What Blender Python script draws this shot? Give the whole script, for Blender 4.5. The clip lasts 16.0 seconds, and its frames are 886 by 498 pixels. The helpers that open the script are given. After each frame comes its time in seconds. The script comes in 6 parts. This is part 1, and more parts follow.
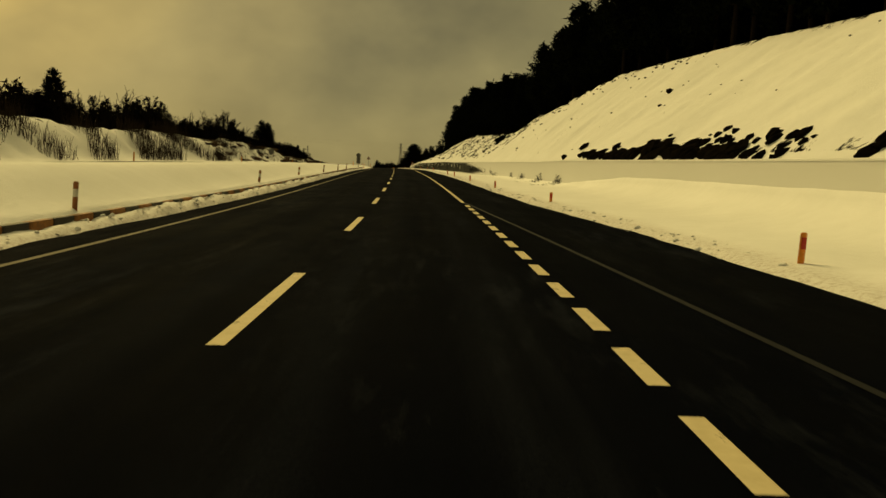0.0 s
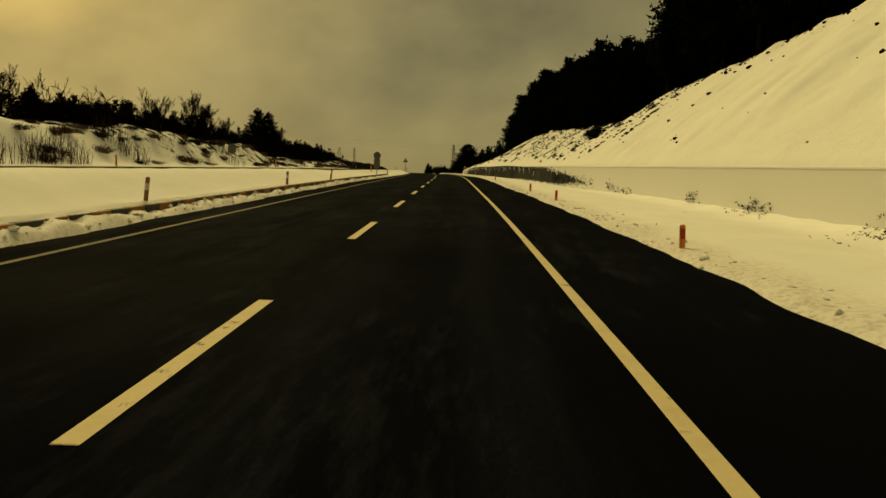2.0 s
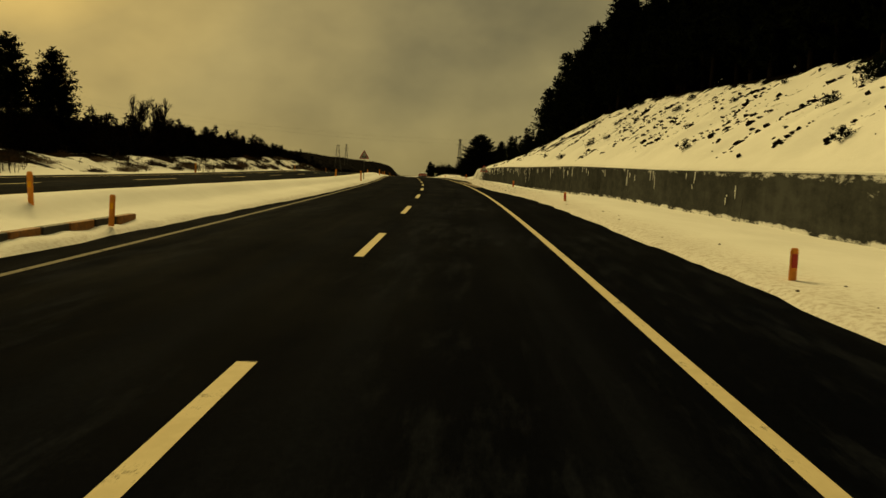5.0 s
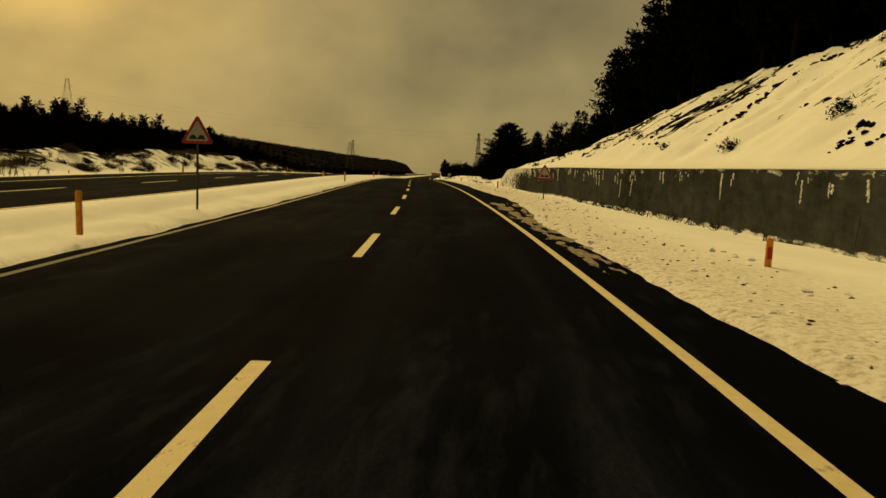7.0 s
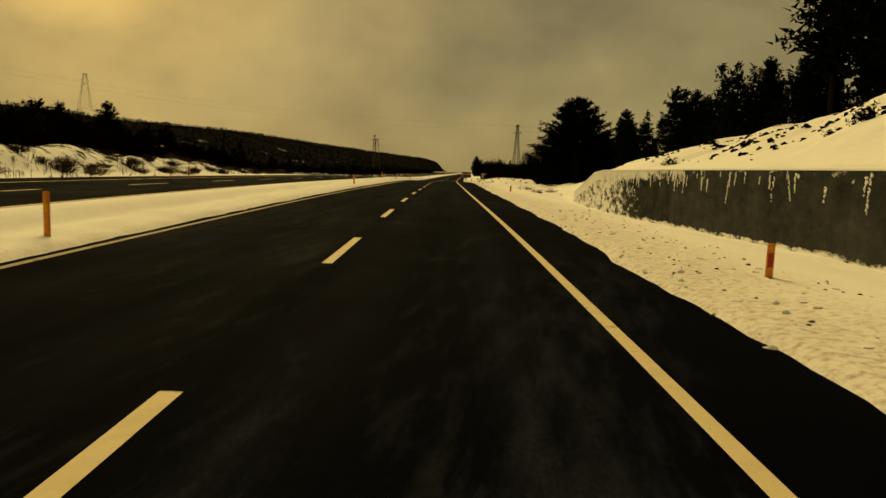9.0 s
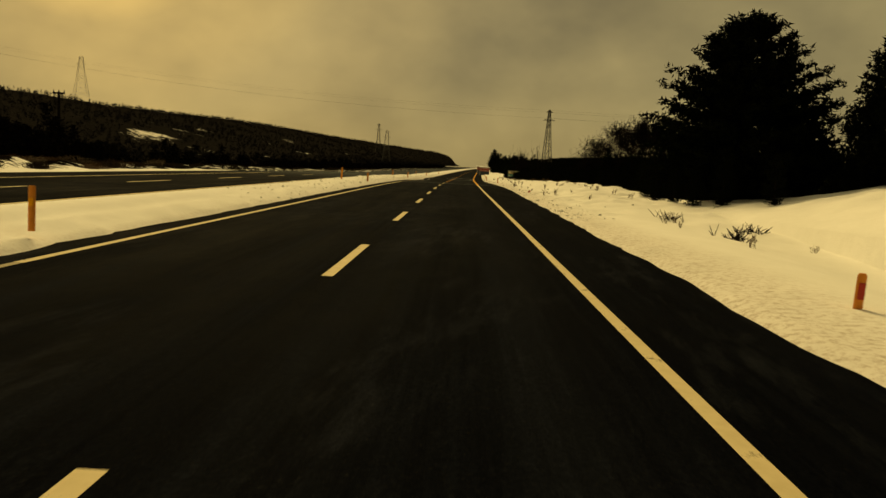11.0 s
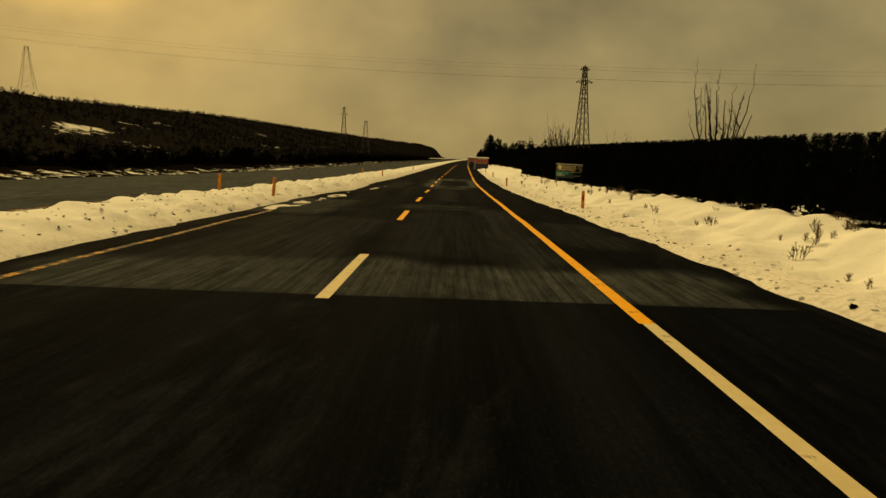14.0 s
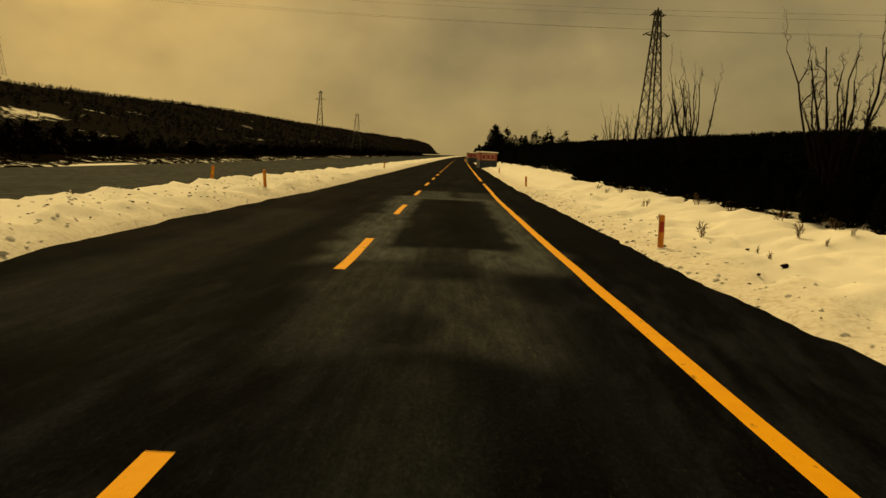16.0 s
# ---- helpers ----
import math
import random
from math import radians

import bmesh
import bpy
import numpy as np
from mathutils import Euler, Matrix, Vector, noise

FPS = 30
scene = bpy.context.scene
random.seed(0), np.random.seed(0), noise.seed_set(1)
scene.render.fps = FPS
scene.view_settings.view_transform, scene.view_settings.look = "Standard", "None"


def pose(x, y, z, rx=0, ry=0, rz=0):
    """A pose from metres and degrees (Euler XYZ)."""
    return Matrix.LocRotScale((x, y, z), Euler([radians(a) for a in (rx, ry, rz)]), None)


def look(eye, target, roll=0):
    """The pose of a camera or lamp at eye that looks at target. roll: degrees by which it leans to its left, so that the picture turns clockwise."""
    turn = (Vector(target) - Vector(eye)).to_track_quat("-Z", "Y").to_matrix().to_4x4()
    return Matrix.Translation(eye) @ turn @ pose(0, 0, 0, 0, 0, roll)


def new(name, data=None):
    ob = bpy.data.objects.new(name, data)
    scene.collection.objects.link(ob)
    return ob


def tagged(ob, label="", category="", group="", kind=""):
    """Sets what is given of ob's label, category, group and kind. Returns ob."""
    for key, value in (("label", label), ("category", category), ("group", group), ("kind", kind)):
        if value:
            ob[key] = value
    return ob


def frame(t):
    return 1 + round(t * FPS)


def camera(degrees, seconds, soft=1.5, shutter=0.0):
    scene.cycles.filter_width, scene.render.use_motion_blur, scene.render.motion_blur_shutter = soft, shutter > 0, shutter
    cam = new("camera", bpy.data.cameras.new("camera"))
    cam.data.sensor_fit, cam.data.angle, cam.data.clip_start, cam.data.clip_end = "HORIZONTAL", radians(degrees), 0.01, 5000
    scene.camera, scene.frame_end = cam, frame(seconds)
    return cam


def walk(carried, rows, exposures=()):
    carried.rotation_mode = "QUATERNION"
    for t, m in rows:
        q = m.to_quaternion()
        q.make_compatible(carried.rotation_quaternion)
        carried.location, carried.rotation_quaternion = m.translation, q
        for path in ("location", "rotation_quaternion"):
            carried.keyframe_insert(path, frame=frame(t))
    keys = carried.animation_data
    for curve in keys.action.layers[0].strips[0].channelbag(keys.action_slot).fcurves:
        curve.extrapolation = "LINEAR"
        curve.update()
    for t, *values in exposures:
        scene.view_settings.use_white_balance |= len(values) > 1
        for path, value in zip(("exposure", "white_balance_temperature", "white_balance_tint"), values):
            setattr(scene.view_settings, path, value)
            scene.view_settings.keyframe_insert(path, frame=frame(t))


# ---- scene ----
# ---- road line: plan curvature and vertical curvature at every 25 m ----
STEP = 25.0
CURV = [1.299, 1.322, 0.893, 0.127, 0.316, -0.046, 0.016, 0.697, 1.100, 0.724, 0.463, -0.044, -0.267, 0.130, -0.233, -0.294, 0.177, -0.241, -0.416, 0.064, 0.245, 0.224, 0.202, 0.183, 0.168, 0.155, 0.146, 0.138, 0.134, 0.131]
VERT = [1.327, 1.916, 2.294, -0.262, -1.260, -0.462, -0.123, -0.983, -1.139, -0.233, -2.129, -2.200, -0.947, 0.326, -0.856, -2.160, -0.164, 1.990, 1.420, 0.541, 0.204, 0.104, 0.054, 0.028, 0.015, 0.008, 0.004, 0.002, 0.001, 0.001]
_n = 1700
_s = np.arange(-60, -60 + _n, 1.0)
_knots = np.arange(len(CURV)) * STEP - 25.0
_k = np.interp(_s, _knots, CURV, right=0.0) * 1e-3
_v = np.interp(_s, _knots, VERT, right=0.0) * 1e-4
_k[_s > 440] = -0.02e-3
_v[_s > 470] = 0.0
_k[_s < -25] = 0
_v[_s < -25] = 0
_i0 = 60
_th = np.cumsum(_k)
_th -= _th[_i0]
_x = np.cumsum(-np.sin(_th))
_y = np.cumsum(np.cos(_th))
_x -= _x[_i0]
_y -= _y[_i0]
_g = np.cumsum(_v)
_g -= _g[_i0]
_z = np.cumsum(_g)
_z -= _z[_i0]


def heading(s):
    return float(np.interp(s, _s, _th))


def at(s, d, h):
    """World places of road station s, offset d to the right of the lane line and height h over the road (arrays or numbers)."""
    x, y, z, th = (np.interp(s, _s, a) for a in (_x, _y, _z, _th))
    return np.stack(np.broadcast_arrays(x + d * np.cos(th), y + d * np.sin(th), z + h), -1)


def place(s, d, h, turn=0.0, lean=0.0, tip=0.0, size=1.0):
    p = at(s, d, h)
    m = pose(float(p[0]), float(p[1]), float(p[2]), tip, lean, math.degrees(heading(s)) + turn)
    return m @ Matrix.Scale(size, 4)


def ss(x, a, b):
    t = np.clip((np.asarray(x, float) - a) / (b - a), 0, 1)
    return t * t * (3 - 2 * t)


# ---- camera: seconds, station, offset, yaw to the road, pitch, roll ----
cam = camera(56.0, 16.0, soft=1.5, shutter=0.05)
EYE = 1.567
ROWS = [
    (0.0, -0.891, 1.795, -0.481, -5.690, -1.884),
    (0.5, 11.801, 1.976, -0.056, -5.587, -2.004),
    (1.0, 24.432, 2.087, 0.458, -5.500, -2.012),
    (1.5, 37.375, 2.083, 0.813, -5.578, -2.032),
    (2.0, 49.450, 2.042, 0.946, -5.576, -1.952),
    (2.5, 61.995, 1.980, 1.048, -5.614, -1.977),
    (3.0, 74.184, 1.923, 1.028, -5.684, -1.878),
    (3.5, 86.501, 1.834, 0.863, -5.662, -1.859),
    (4.0, 98.934, 1.728, 0.799, -5.683, -1.775),
    (4.5, 111.350, 1.636, 0.805, -5.705, -1.807),
    (5.0, 123.690, 1.560, 0.824, -5.715, -1.955),
    (5.5, 135.901, 1.498, 0.819, -5.726, -2.134),
    (6.0, 147.932, 1.446, 0.751, -5.751, -2.265),
    (6.5, 159.730, 1.402, 0.582, -5.804, -2.262),
    (7.0, 171.345, 1.380, 0.308, -5.878, -2.143),
    (7.5, 183.258, 1.444, 0.101, -5.915, -2.120),
    (8.0, 195.743, 1.571, 0.178, -5.950, -1.941),
    (8.5, 207.850, 1.664, 0.211, -6.086, -1.912),
    (9.0, 219.982, 1.772, 0.187, -6.112, -2.163),
    (9.5, 232.272, 1.832, 0.251, -6.171, -2.493),
    (10.0, 244.634, 1.831, 0.390, -6.286, -2.797),
    (10.5, 256.969, 1.782, 0.547, -6.418, -3.011),
    (11.0, 269.180, 1.698, 0.667, -6.529, -3.072),
    (11.5, 281.170, 1.593, 0.692, -6.580, -2.916),
    (12.0, 293.054, 1.485, 0.584, -6.562, -2.568),
    (12.5, 305.435, 1.413, 0.405, -6.613, -2.271),
    (13.0, 317.852, 1.406, 0.310, -6.851, -1.979),
    (13.5, 330.203, 1.413, 0.260, -7.014, -1.848),
    (14.0, 342.645, 1.406, 0.261, -7.035, -1.864),
    (14.5, 354.425, 1.404, 0.364, -7.072, -1.855),
    (15.0, 366.261, 1.405, 0.377, -6.784, -2.046),
    (15.5, 378.039, 1.442, 0.279, -7.305, -2.183),
    (16.0, 389.793, 1.433, -0.003, -7.259, -2.732),
]
rows = []
for t, s, d, yaw, pitch, roll in ROWS:
    p = at(s, d, EYE)
    m = pose(float(p[0]), float(p[1]), float(p[2]), 90 + pitch, 0, math.degrees(heading(s)) + yaw)
    rows.append((t, m @ pose(0, 0, 0, 0, 0, -roll)))
walk(cam, rows, ((0.0, 0.77, 6650, 13), (2.0, 0.73, 6650, 13), (4.0, 0.73, 6650, 13), (7.0, 0.85, 7050, 21), (12.0, 0.92, 7050, 21), (16.0, 0.95, 7400, 26)))

# ---- world, sun, exposure ----
SUN_AZ, SUN_EL = 24.0, 38.0          # degrees to the left of the first heading, degrees up
sun_dir = Vector((-math.sin(radians(SUN_AZ)) * math.cos(radians(SUN_EL)), math.cos(radians(SUN_AZ)) * math.cos(radians(SUN_EL)), math.sin(radians(SUN_EL))))
sun = new("sun", bpy.data.lights.new("sun", "SUN"))
sun.data.energy, sun.data.angle, sun.data.color = 1.46, radians(26), (1.0, 0.79, 0.29)
sun.matrix_world = look(sun_dir * 100, (0, 0, 0))

world = bpy.data.worlds.new("overcast")
scene.world = world
world.use_nodes = True
wn, wl = world.node_tree.nodes, world.node_tree.links
wn.clear()
w_out, w_bg, w_tc = wn.new("ShaderNodeOutputWorld"), wn.new("ShaderNodeBackground"), wn.new("ShaderNodeTexCoord")
w_sky = wn.new("ShaderNodeTexSky")
w_sky.sky_type, w_sky.sun_disc = "NISHITA", False
w_sky.sun_elevation, w_sky.sun_rotation = radians(SUN_EL), radians(-SUN_AZ)
# cloud sheet: large soft billows, stretched flat towards the horizon
w_map = wn.new("ShaderNodeMapping")
w_map.inputs["Scale"].default_value = (1.0, 1.0, 1.5)
w_n1, w_n2 = wn.new("ShaderNodeTexNoise"), wn.new("ShaderNodeTexNoise")
w_n1.inputs["Scale"].default_value, w_n1.inputs["Detail"].default_value, w_n1.inputs["Roughness"].default_value = 2.6, 5.0, 0.52
w_n2.inputs["Scale"].default_value, w_n2.inputs["Detail"].default_value = 7.0, 4.0
wl.new(w_tc.outputs["Generated"], w_map.inputs["Vector"])
wl.new(w_map.outputs["Vector"], w_n1.inputs["Vector"])
wl.new(w_map.outputs["Vector"], w_n2.inputs["Vector"])
w_mixn = wn.new("ShaderNodeMath")
w_mixn.operation = "MULTIPLY_ADD"
wl.new(w_n2.outputs["Fac"], w_mixn.inputs[0])
w_mixn.inputs[1].default_value = 0.3
wl.new(w_n1.outputs["Fac"], w_mixn.inputs[2])
w_cl = wn.new("ShaderNodeValToRGB")
w_cl.color_ramp.elements[0].position, w_cl.color_ramp.elements[0].color = 0.46, (0.60, 0.605, 0.62, 1)
w_cl.color_ramp.elements[1].position, w_cl.color_ramp.elements[1].color = 0.88, (1.50, 1.47, 1.40, 1)
wl.new(w_mixn.outputs[0], w_cl.inputs["Fac"])
# brightness round the veiled sun
w_dot = wn.new("ShaderNodeVectorMath")
w_dot.operation = "DOT_PRODUCT"
glow_dir = Vector((-math.sin(radians(31)) * math.cos(radians(17)), math.cos(radians(31)) * math.cos(radians(17)), math.sin(radians(17))))
w_dot.inputs[1].default_value = glow_dir
wl.new(w_tc.outputs["Generated"], w_dot.inputs[0])
w_glow = wn.new("ShaderNodeValToRGB")
w_glow.color_ramp.interpolation = "EASE"
e0, e1 = w_glow.color_ramp.elements
e0.position, e0.color = 0.30, (0.118, 0.104, 0.042, 1)
e1.position, e1.color = 1.0, (0.62, 0.43, 0.105, 1)
for ps, c in ((0.72, (0.143, 0.126, 0.051, 1)), (0.88, (0.168, 0.143, 0.055, 1)), (0.955, (0.180, 0.146, 0.052, 1)), (0.982, (0.235, 0.18, 0.056, 1))):
    e = w_glow.color_ramp.elements.new(ps)
    e.color = c
wl.new(w_dot.outputs["Value"], w_glow.inputs["Fac"])
w_mul = wn.new("ShaderNodeMix")
w_mul.data_type, w_mul.blend_type = "RGBA", "MULTIPLY"
w_mul.inputs["Factor"].default_value = 1.0
wl.new(w_glow.outputs["Color"], w_mul.inputs[6])
wl.new(w_cl.outputs["Color"], w_mul.inputs[7])
# a little of the clear sky's own gradient through the cloud
w_skym = wn.new("ShaderNodeMix")
w_skym.data_type, w_skym.blend_type = "RGBA", "ADD"
w_skym.inputs["Factor"].default_value = 0.0015
wl.new(w_mul.outputs[2], w_skym.inputs[6])
wl.new(w_sky.outputs["Color"], w_skym.inputs[7])
w_bg.inputs["Strength"].default_value = 0.9
wl.new(w_skym.outputs[2], w_bg.inputs["Color"])
wl.new(w_bg.outputs["Background"], w_out.inputs["Surface"])

# ---- materials ----


class Mat:
    """A small wrapper to write node materials briefly."""

    def __init__(self, name, rough=0.8, metal=0.0, spec=0.3):
        self.m = bpy.data.materials.new(name)
        self.m.use_nodes = True
        self.n, self.l = self.m.node_tree.nodes, self.m.node_tree.links
        self.b = self.n["Principled BSDF"]
        self.b.inputs["Roughness"].default_value = rough
        self.b.inputs["Metallic"].default_value = metal
        self.b.inputs["Specular IOR Level"].default_value = spec
        self.tc = self.n.new("ShaderNodeTexCoord")

    def coord(self, scale=(1, 1, 1), out="Object"):
        mp = self.n.new("ShaderNodeMapping")
        mp.inputs["Scale"].default_value = scale
        self.l.new(self.tc.outputs[out], mp.inputs["Vector"])
        return mp.outputs["Vector"]

    def noise(self, scale, detail=4, rough=0.55, vec=None):
        n = self.n.new("ShaderNodeTexNoise")
        n.inputs["Scale"].default_value, n.inputs["Detail"].default_value, n.inputs["Roughness"].default_value = scale, detail, rough
        self.l.new(vec if vec is not None else self.coord(), n.inputs["Vector"])
        return n.outputs["Fac"]

    def ramp(self, fac, *stops):
        r = self.n.new("ShaderNodeValToRGB")
        el = r.color_ramp.elements
        while len(el) < len(stops):
            el.new(0.5)
        for e, (p, c) in zip(el, stops):
            e.position, e.color = p, (*c, 1) if len(c) == 3 else c
        self.l.new(fac, r.inputs["Fac"])
        return r.outputs["Color"]

    def mix(self, a, b, fac, blend="MIX"):
        x = self.n.new("ShaderNodeMix")
        x.data_type, x.blend_type = "RGBA", blend
        for sock, v in ((x.inputs[0], fac), (x.inputs[6], a), (x.inputs[7], b)):
            if isinstance(v, (int, float)):
                sock.default_value = v
            elif isinstance(v, tuple):
                sock.default_value = (*v, 1)
            else:
                self.l.new(v, sock)
        return x.outputs[2]

    def math(self, op, a, b=0.0, c=0.0):
        x = self.n.new("ShaderNodeMath")
        x.operation = op
        for sock, v in zip(x.inputs, (a, b, c)):
            if isinstance(v, (int, float)):
                sock.default_value = v
            else:
                self.l.new(v, sock)
        return x.outputs[0]

    def color(self, c):
        if isinstance(c, tuple):
            self.b.inputs["Base Color"].default_value = (*c, 1)
        else:
            self.l.new(c, self.b.inputs["Base Color"])
        return self

    def roughness(self, r):
        self.l.new(r, self.b.inputs["Roughness"])
        return self

    def bump(self, fac, strength=0.3, dist=0.02):
        bp = self.n.new("ShaderNodeBump")
        bp.inputs["Strength"].default_value, bp.inputs["Distance"].default_value = strength, dist
        self.l.new(fac, bp.inputs["Height"])
        self.l.new(bp.outputs["Normal"], self.b.inputs["Normal"])
        return self

    def random(self):
        o = self.n.new("ShaderNodeObjectInfo")
        return o.outputs["Random"]

    def along(self, across, along):
        """Coordinates that follow the road: offset times across, station times along."""
        c = self.n.new("ShaderNodeCombineXYZ")
        self.l.new(self.math("MULTIPLY", self.attr("across"), across), c.inputs[0])
        self.l.new(self.math("MULTIPLY", self.attr("station"), along), c.inputs[1])
        return c.outputs[0]

    def attr(self, name):
        a = self.n.new("ShaderNodeAttribute")
        a.attribute_name = name
        return a.outputs["Fac"]


def plain(name, c1, c2, scale=6.0, rough=0.7, metal=0.0, spec=0.3, bump=0.2, dist=0.01):
    k = Mat(name, rough, metal, spec)
    f = k.noise(scale, 5)
    g = k.noise(scale * 7, 3)
    v = k.math("MULTIPLY_ADD", g, 0.35, f)
    k.color(k.ramp(v, (0.4, c1), (0.95, c2))).bump(g, bump, dist)
    return k.m


def snow_mat():
    k = Mat("snow", 0.85, 0.0, 0.0)
    big, mid, fine = k.noise(0.25, 5), k.noise(2.2, 5, 0.6), k.noise(26.0, 4, 0.65)
    clean = k.ramp(k.math("MULTIPLY_ADD", mid, 0.5, big), (0.5, (0.86, 0.86, 0.85)), (1.0, (0.94, 0.94, 0.94)))
    # road dirt thrown into the snow beside the lanes (attribute painted along the verge)
    dirt = k.attr("dirt")
    speck = k.ramp(k.noise(9.0, 7, 0.76), (0.47, (0, 0, 0)), (0.66, (1, 1, 1)))
    amount = k.math("MULTIPLY", dirt, k.math("MULTIPLY_ADD", speck, 0.72, 0.24))
    col = k.mix(clean, (0.26, 0.165, 0.10), amount)
    # bare earth, rock and dry grass breaking through on the banks
    bare = k.attr("bare")
    patch = k.math("ADD", k.math("MULTIPLY", k.noise(1.1, 7, 0.72), 0.66), k.math("MULTIPLY", k.noise(0.9, 6, 0.66, k.coord((0.42, 1.5, 0.42))), 0.34))
    thr = k.math("ADD", patch, k.math("MULTIPLY_ADD", bare, 0.62, -0.5))
    mask = k.ramp(thr, (0.50, (0, 0, 0)), (0.535, (1, 1, 1)))
    earth = k.ramp(k.noise(7.0, 6, 0.7), (0.3, (0.0025, 0.0022, 0.002)), (0.75, (0.011, 0.008, 0.0055)))
    k.color(k.mix(col, earth, mask))
    h = k.math("MULTIPLY_ADD", mid, 2.0, fine)
    k.bump(h, 0.35, 0.05)
    return k.m


def asphalt_mat():
    k = Mat("asphalt", 0.62, 0.0, 0.0011)
    lane = k.attr("wear")           # 1 in the wheel paths
    age = k.attr("age")             # 1 on the old, patched stretch
    grain = k.noise(120.0, 3, 0.75)
    stone = k.noise(30.0, 4, 0.72)
    mid = k.noise(1.5, 6, 0.62, k.along(1.0, 0.05))
    big = k.noise(0.13, 4, 0.6)
    blot = k.noise(0.5, 7, 0.7, k.coord((1.0, 0.5, 1.0)))
    base = k.ramp(k.math("MULTIPLY_ADD", mid, 0.6, k.math("MULTIPLY", big, 0.5)), (0.36, (0.0016, 0.0020, 0.0034)), (0.62, (0.0028, 0.0034, 0.0058)), (0.85, (0.0064, 0.0078, 0.0130)))
    old = k.ramp(k.math("MULTIPLY_ADD", stone, 0.22, k.math("MULTIPLY_ADD", mid, 0.4, k.math("MULTIPLY", blot, 0.5))), (0.38, (0.0018, 0.0021, 0.0032)), (0.58, (0.0036, 0.0042, 0.0062)), (0.72, (0.0085, 0.0098, 0.0142)), (0.90, (0.019, 0.0215, 0.030)))
    worn = k.attr("worn")
    rub = k.noise(5.0, 5, 0.65, k.along(1.0, 0.2))
    # grey of the worn surface, brightened to paint a wet patch's reflection too
    grey = k.ramp(k.math("MULTIPLY_ADD", rub, 0.55, k.math("MULTIPLY_ADD", blot, 0.3, k.math("MULTIPLY", stone, 0.15))), (0.36, (0.030, 0.034, 0.037)), (0.52, (0.085, 0.095, 0.098)), (0.72, (0.155, 0.17, 0.172)))
    old = k.mix(old, grey, worn)
    groove = k.noise(9.0, 4, 0.75, k.along(1.0, 0.012))
    old = k.mix(old, k.ramp(groove, (0.36, (0.35, 0.35, 0.35)), (0.50, (0.95, 0.95, 0.95)), (0.66, (1.7, 1.7, 1.66))), k.ramp(k.math("MULTIPLY_ADD", k.attr("station"), -0.1, 37.8), (0.0, (0.25, 0.25, 0.25)), (1.0, (0.85, 0.85, 0.85))), "MULTIPLY")
    old = k.mix(old, (0.0026, 0.0027, 0.0031), k.attr("tar"))
    col = k.mix(base, old, age)
    col = k.mix(col, (0.026, 0.029, 0.038), k.math("MULTIPLY", lane, k.ramp(mid, (0.38, (0, 0, 0)), (0.72, (0.42, 0.42, 0.42)))))
    salt = k.ramp(k.math("MULTIPLY", k.noise(0.35, 5, 0.6, k.coord((1.0, 0.25, 1.0))), k.noise(3.6, 6, 0.68, k.coord((1.0, 0.16, 1.0)))), (0.27, (0, 0, 0)), (0.42, (1, 1, 1)))
    col = k.mix(col, (0.033, 0.0365, 0.048), k.math("MULTIPLY", salt, 0.38))
    speck = k.ramp(k.math("MULTIPLY_ADD", grain, 0.6, k.math("MULTIPLY", stone, 0.5)), (0.42, (0.65, 0.65, 0.65)), (0.56, (1.05, 1.05, 1.05)), (0.72, (2.2, 2.2, 2.15)))
    col = k.mix(col, speck, 1.0, "MULTIPLY")
    # pale aggregate showing through the worn old surface
    grit = k.ramp(k.noise(38.0, 3, 0.8), (0.60, (0, 0, 0)), (0.70, (1, 1, 1)))
    col = k.mix(col, (0.085, 0.082, 0.08), k.math("MULTIPLY", k.math("MULTIPLY", grit, age), 0.4))
    k.color(k.mix(col, (0.70, 0.72, 0.78), 1.0, "MULTIPLY"))
    k.roughness(k.ramp(k.math("MULTIPLY_ADD", mid, 0.6, k.math("MULTIPLY", blot, 0.5)), (0.38, (0.50, 0.50, 0.50)), (0.72, (0.78, 0.78, 0.78))))
    k.bump(k.math("MULTIPLY_ADD", stone, 1.4, grain), 0.5, 0.006)
    return k.m


def paint_mat(name, c1, c2, worn):
    k = Mat(name, 0.7, 0.0, 0.05)
    f = k.noise(3.0, 6, 0.7)
    g = k.noise(45.0, 4, 0.7)
    v = k.math("MULTIPLY_ADD", g, 0.5, f)
    k.color(k.mix(k.ramp(f, (0.35, c1), (0.75, c2)), (0.010, 0.0105, 0.012), k.ramp(v, (worn, (0, 0, 0)), (worn + 0.09, (1, 1, 1)))))
    k.bump(g, 0.3, 0.003)
    return k.m


def needle_mat(name, c1, c2):
    k = Mat(name, 0.9, 0.0, 0.0)
    g = k.n.new("ShaderNodeNewGeometry")
    v = k.math("MULTIPLY_ADD", k.random(), 0.35, k.math("MULTIPLY", g.outputs["Random Per Island"], 0.65))
    k.color(k.ramp(v, (0.0, c1), (1.0, c2)))
    return k.m


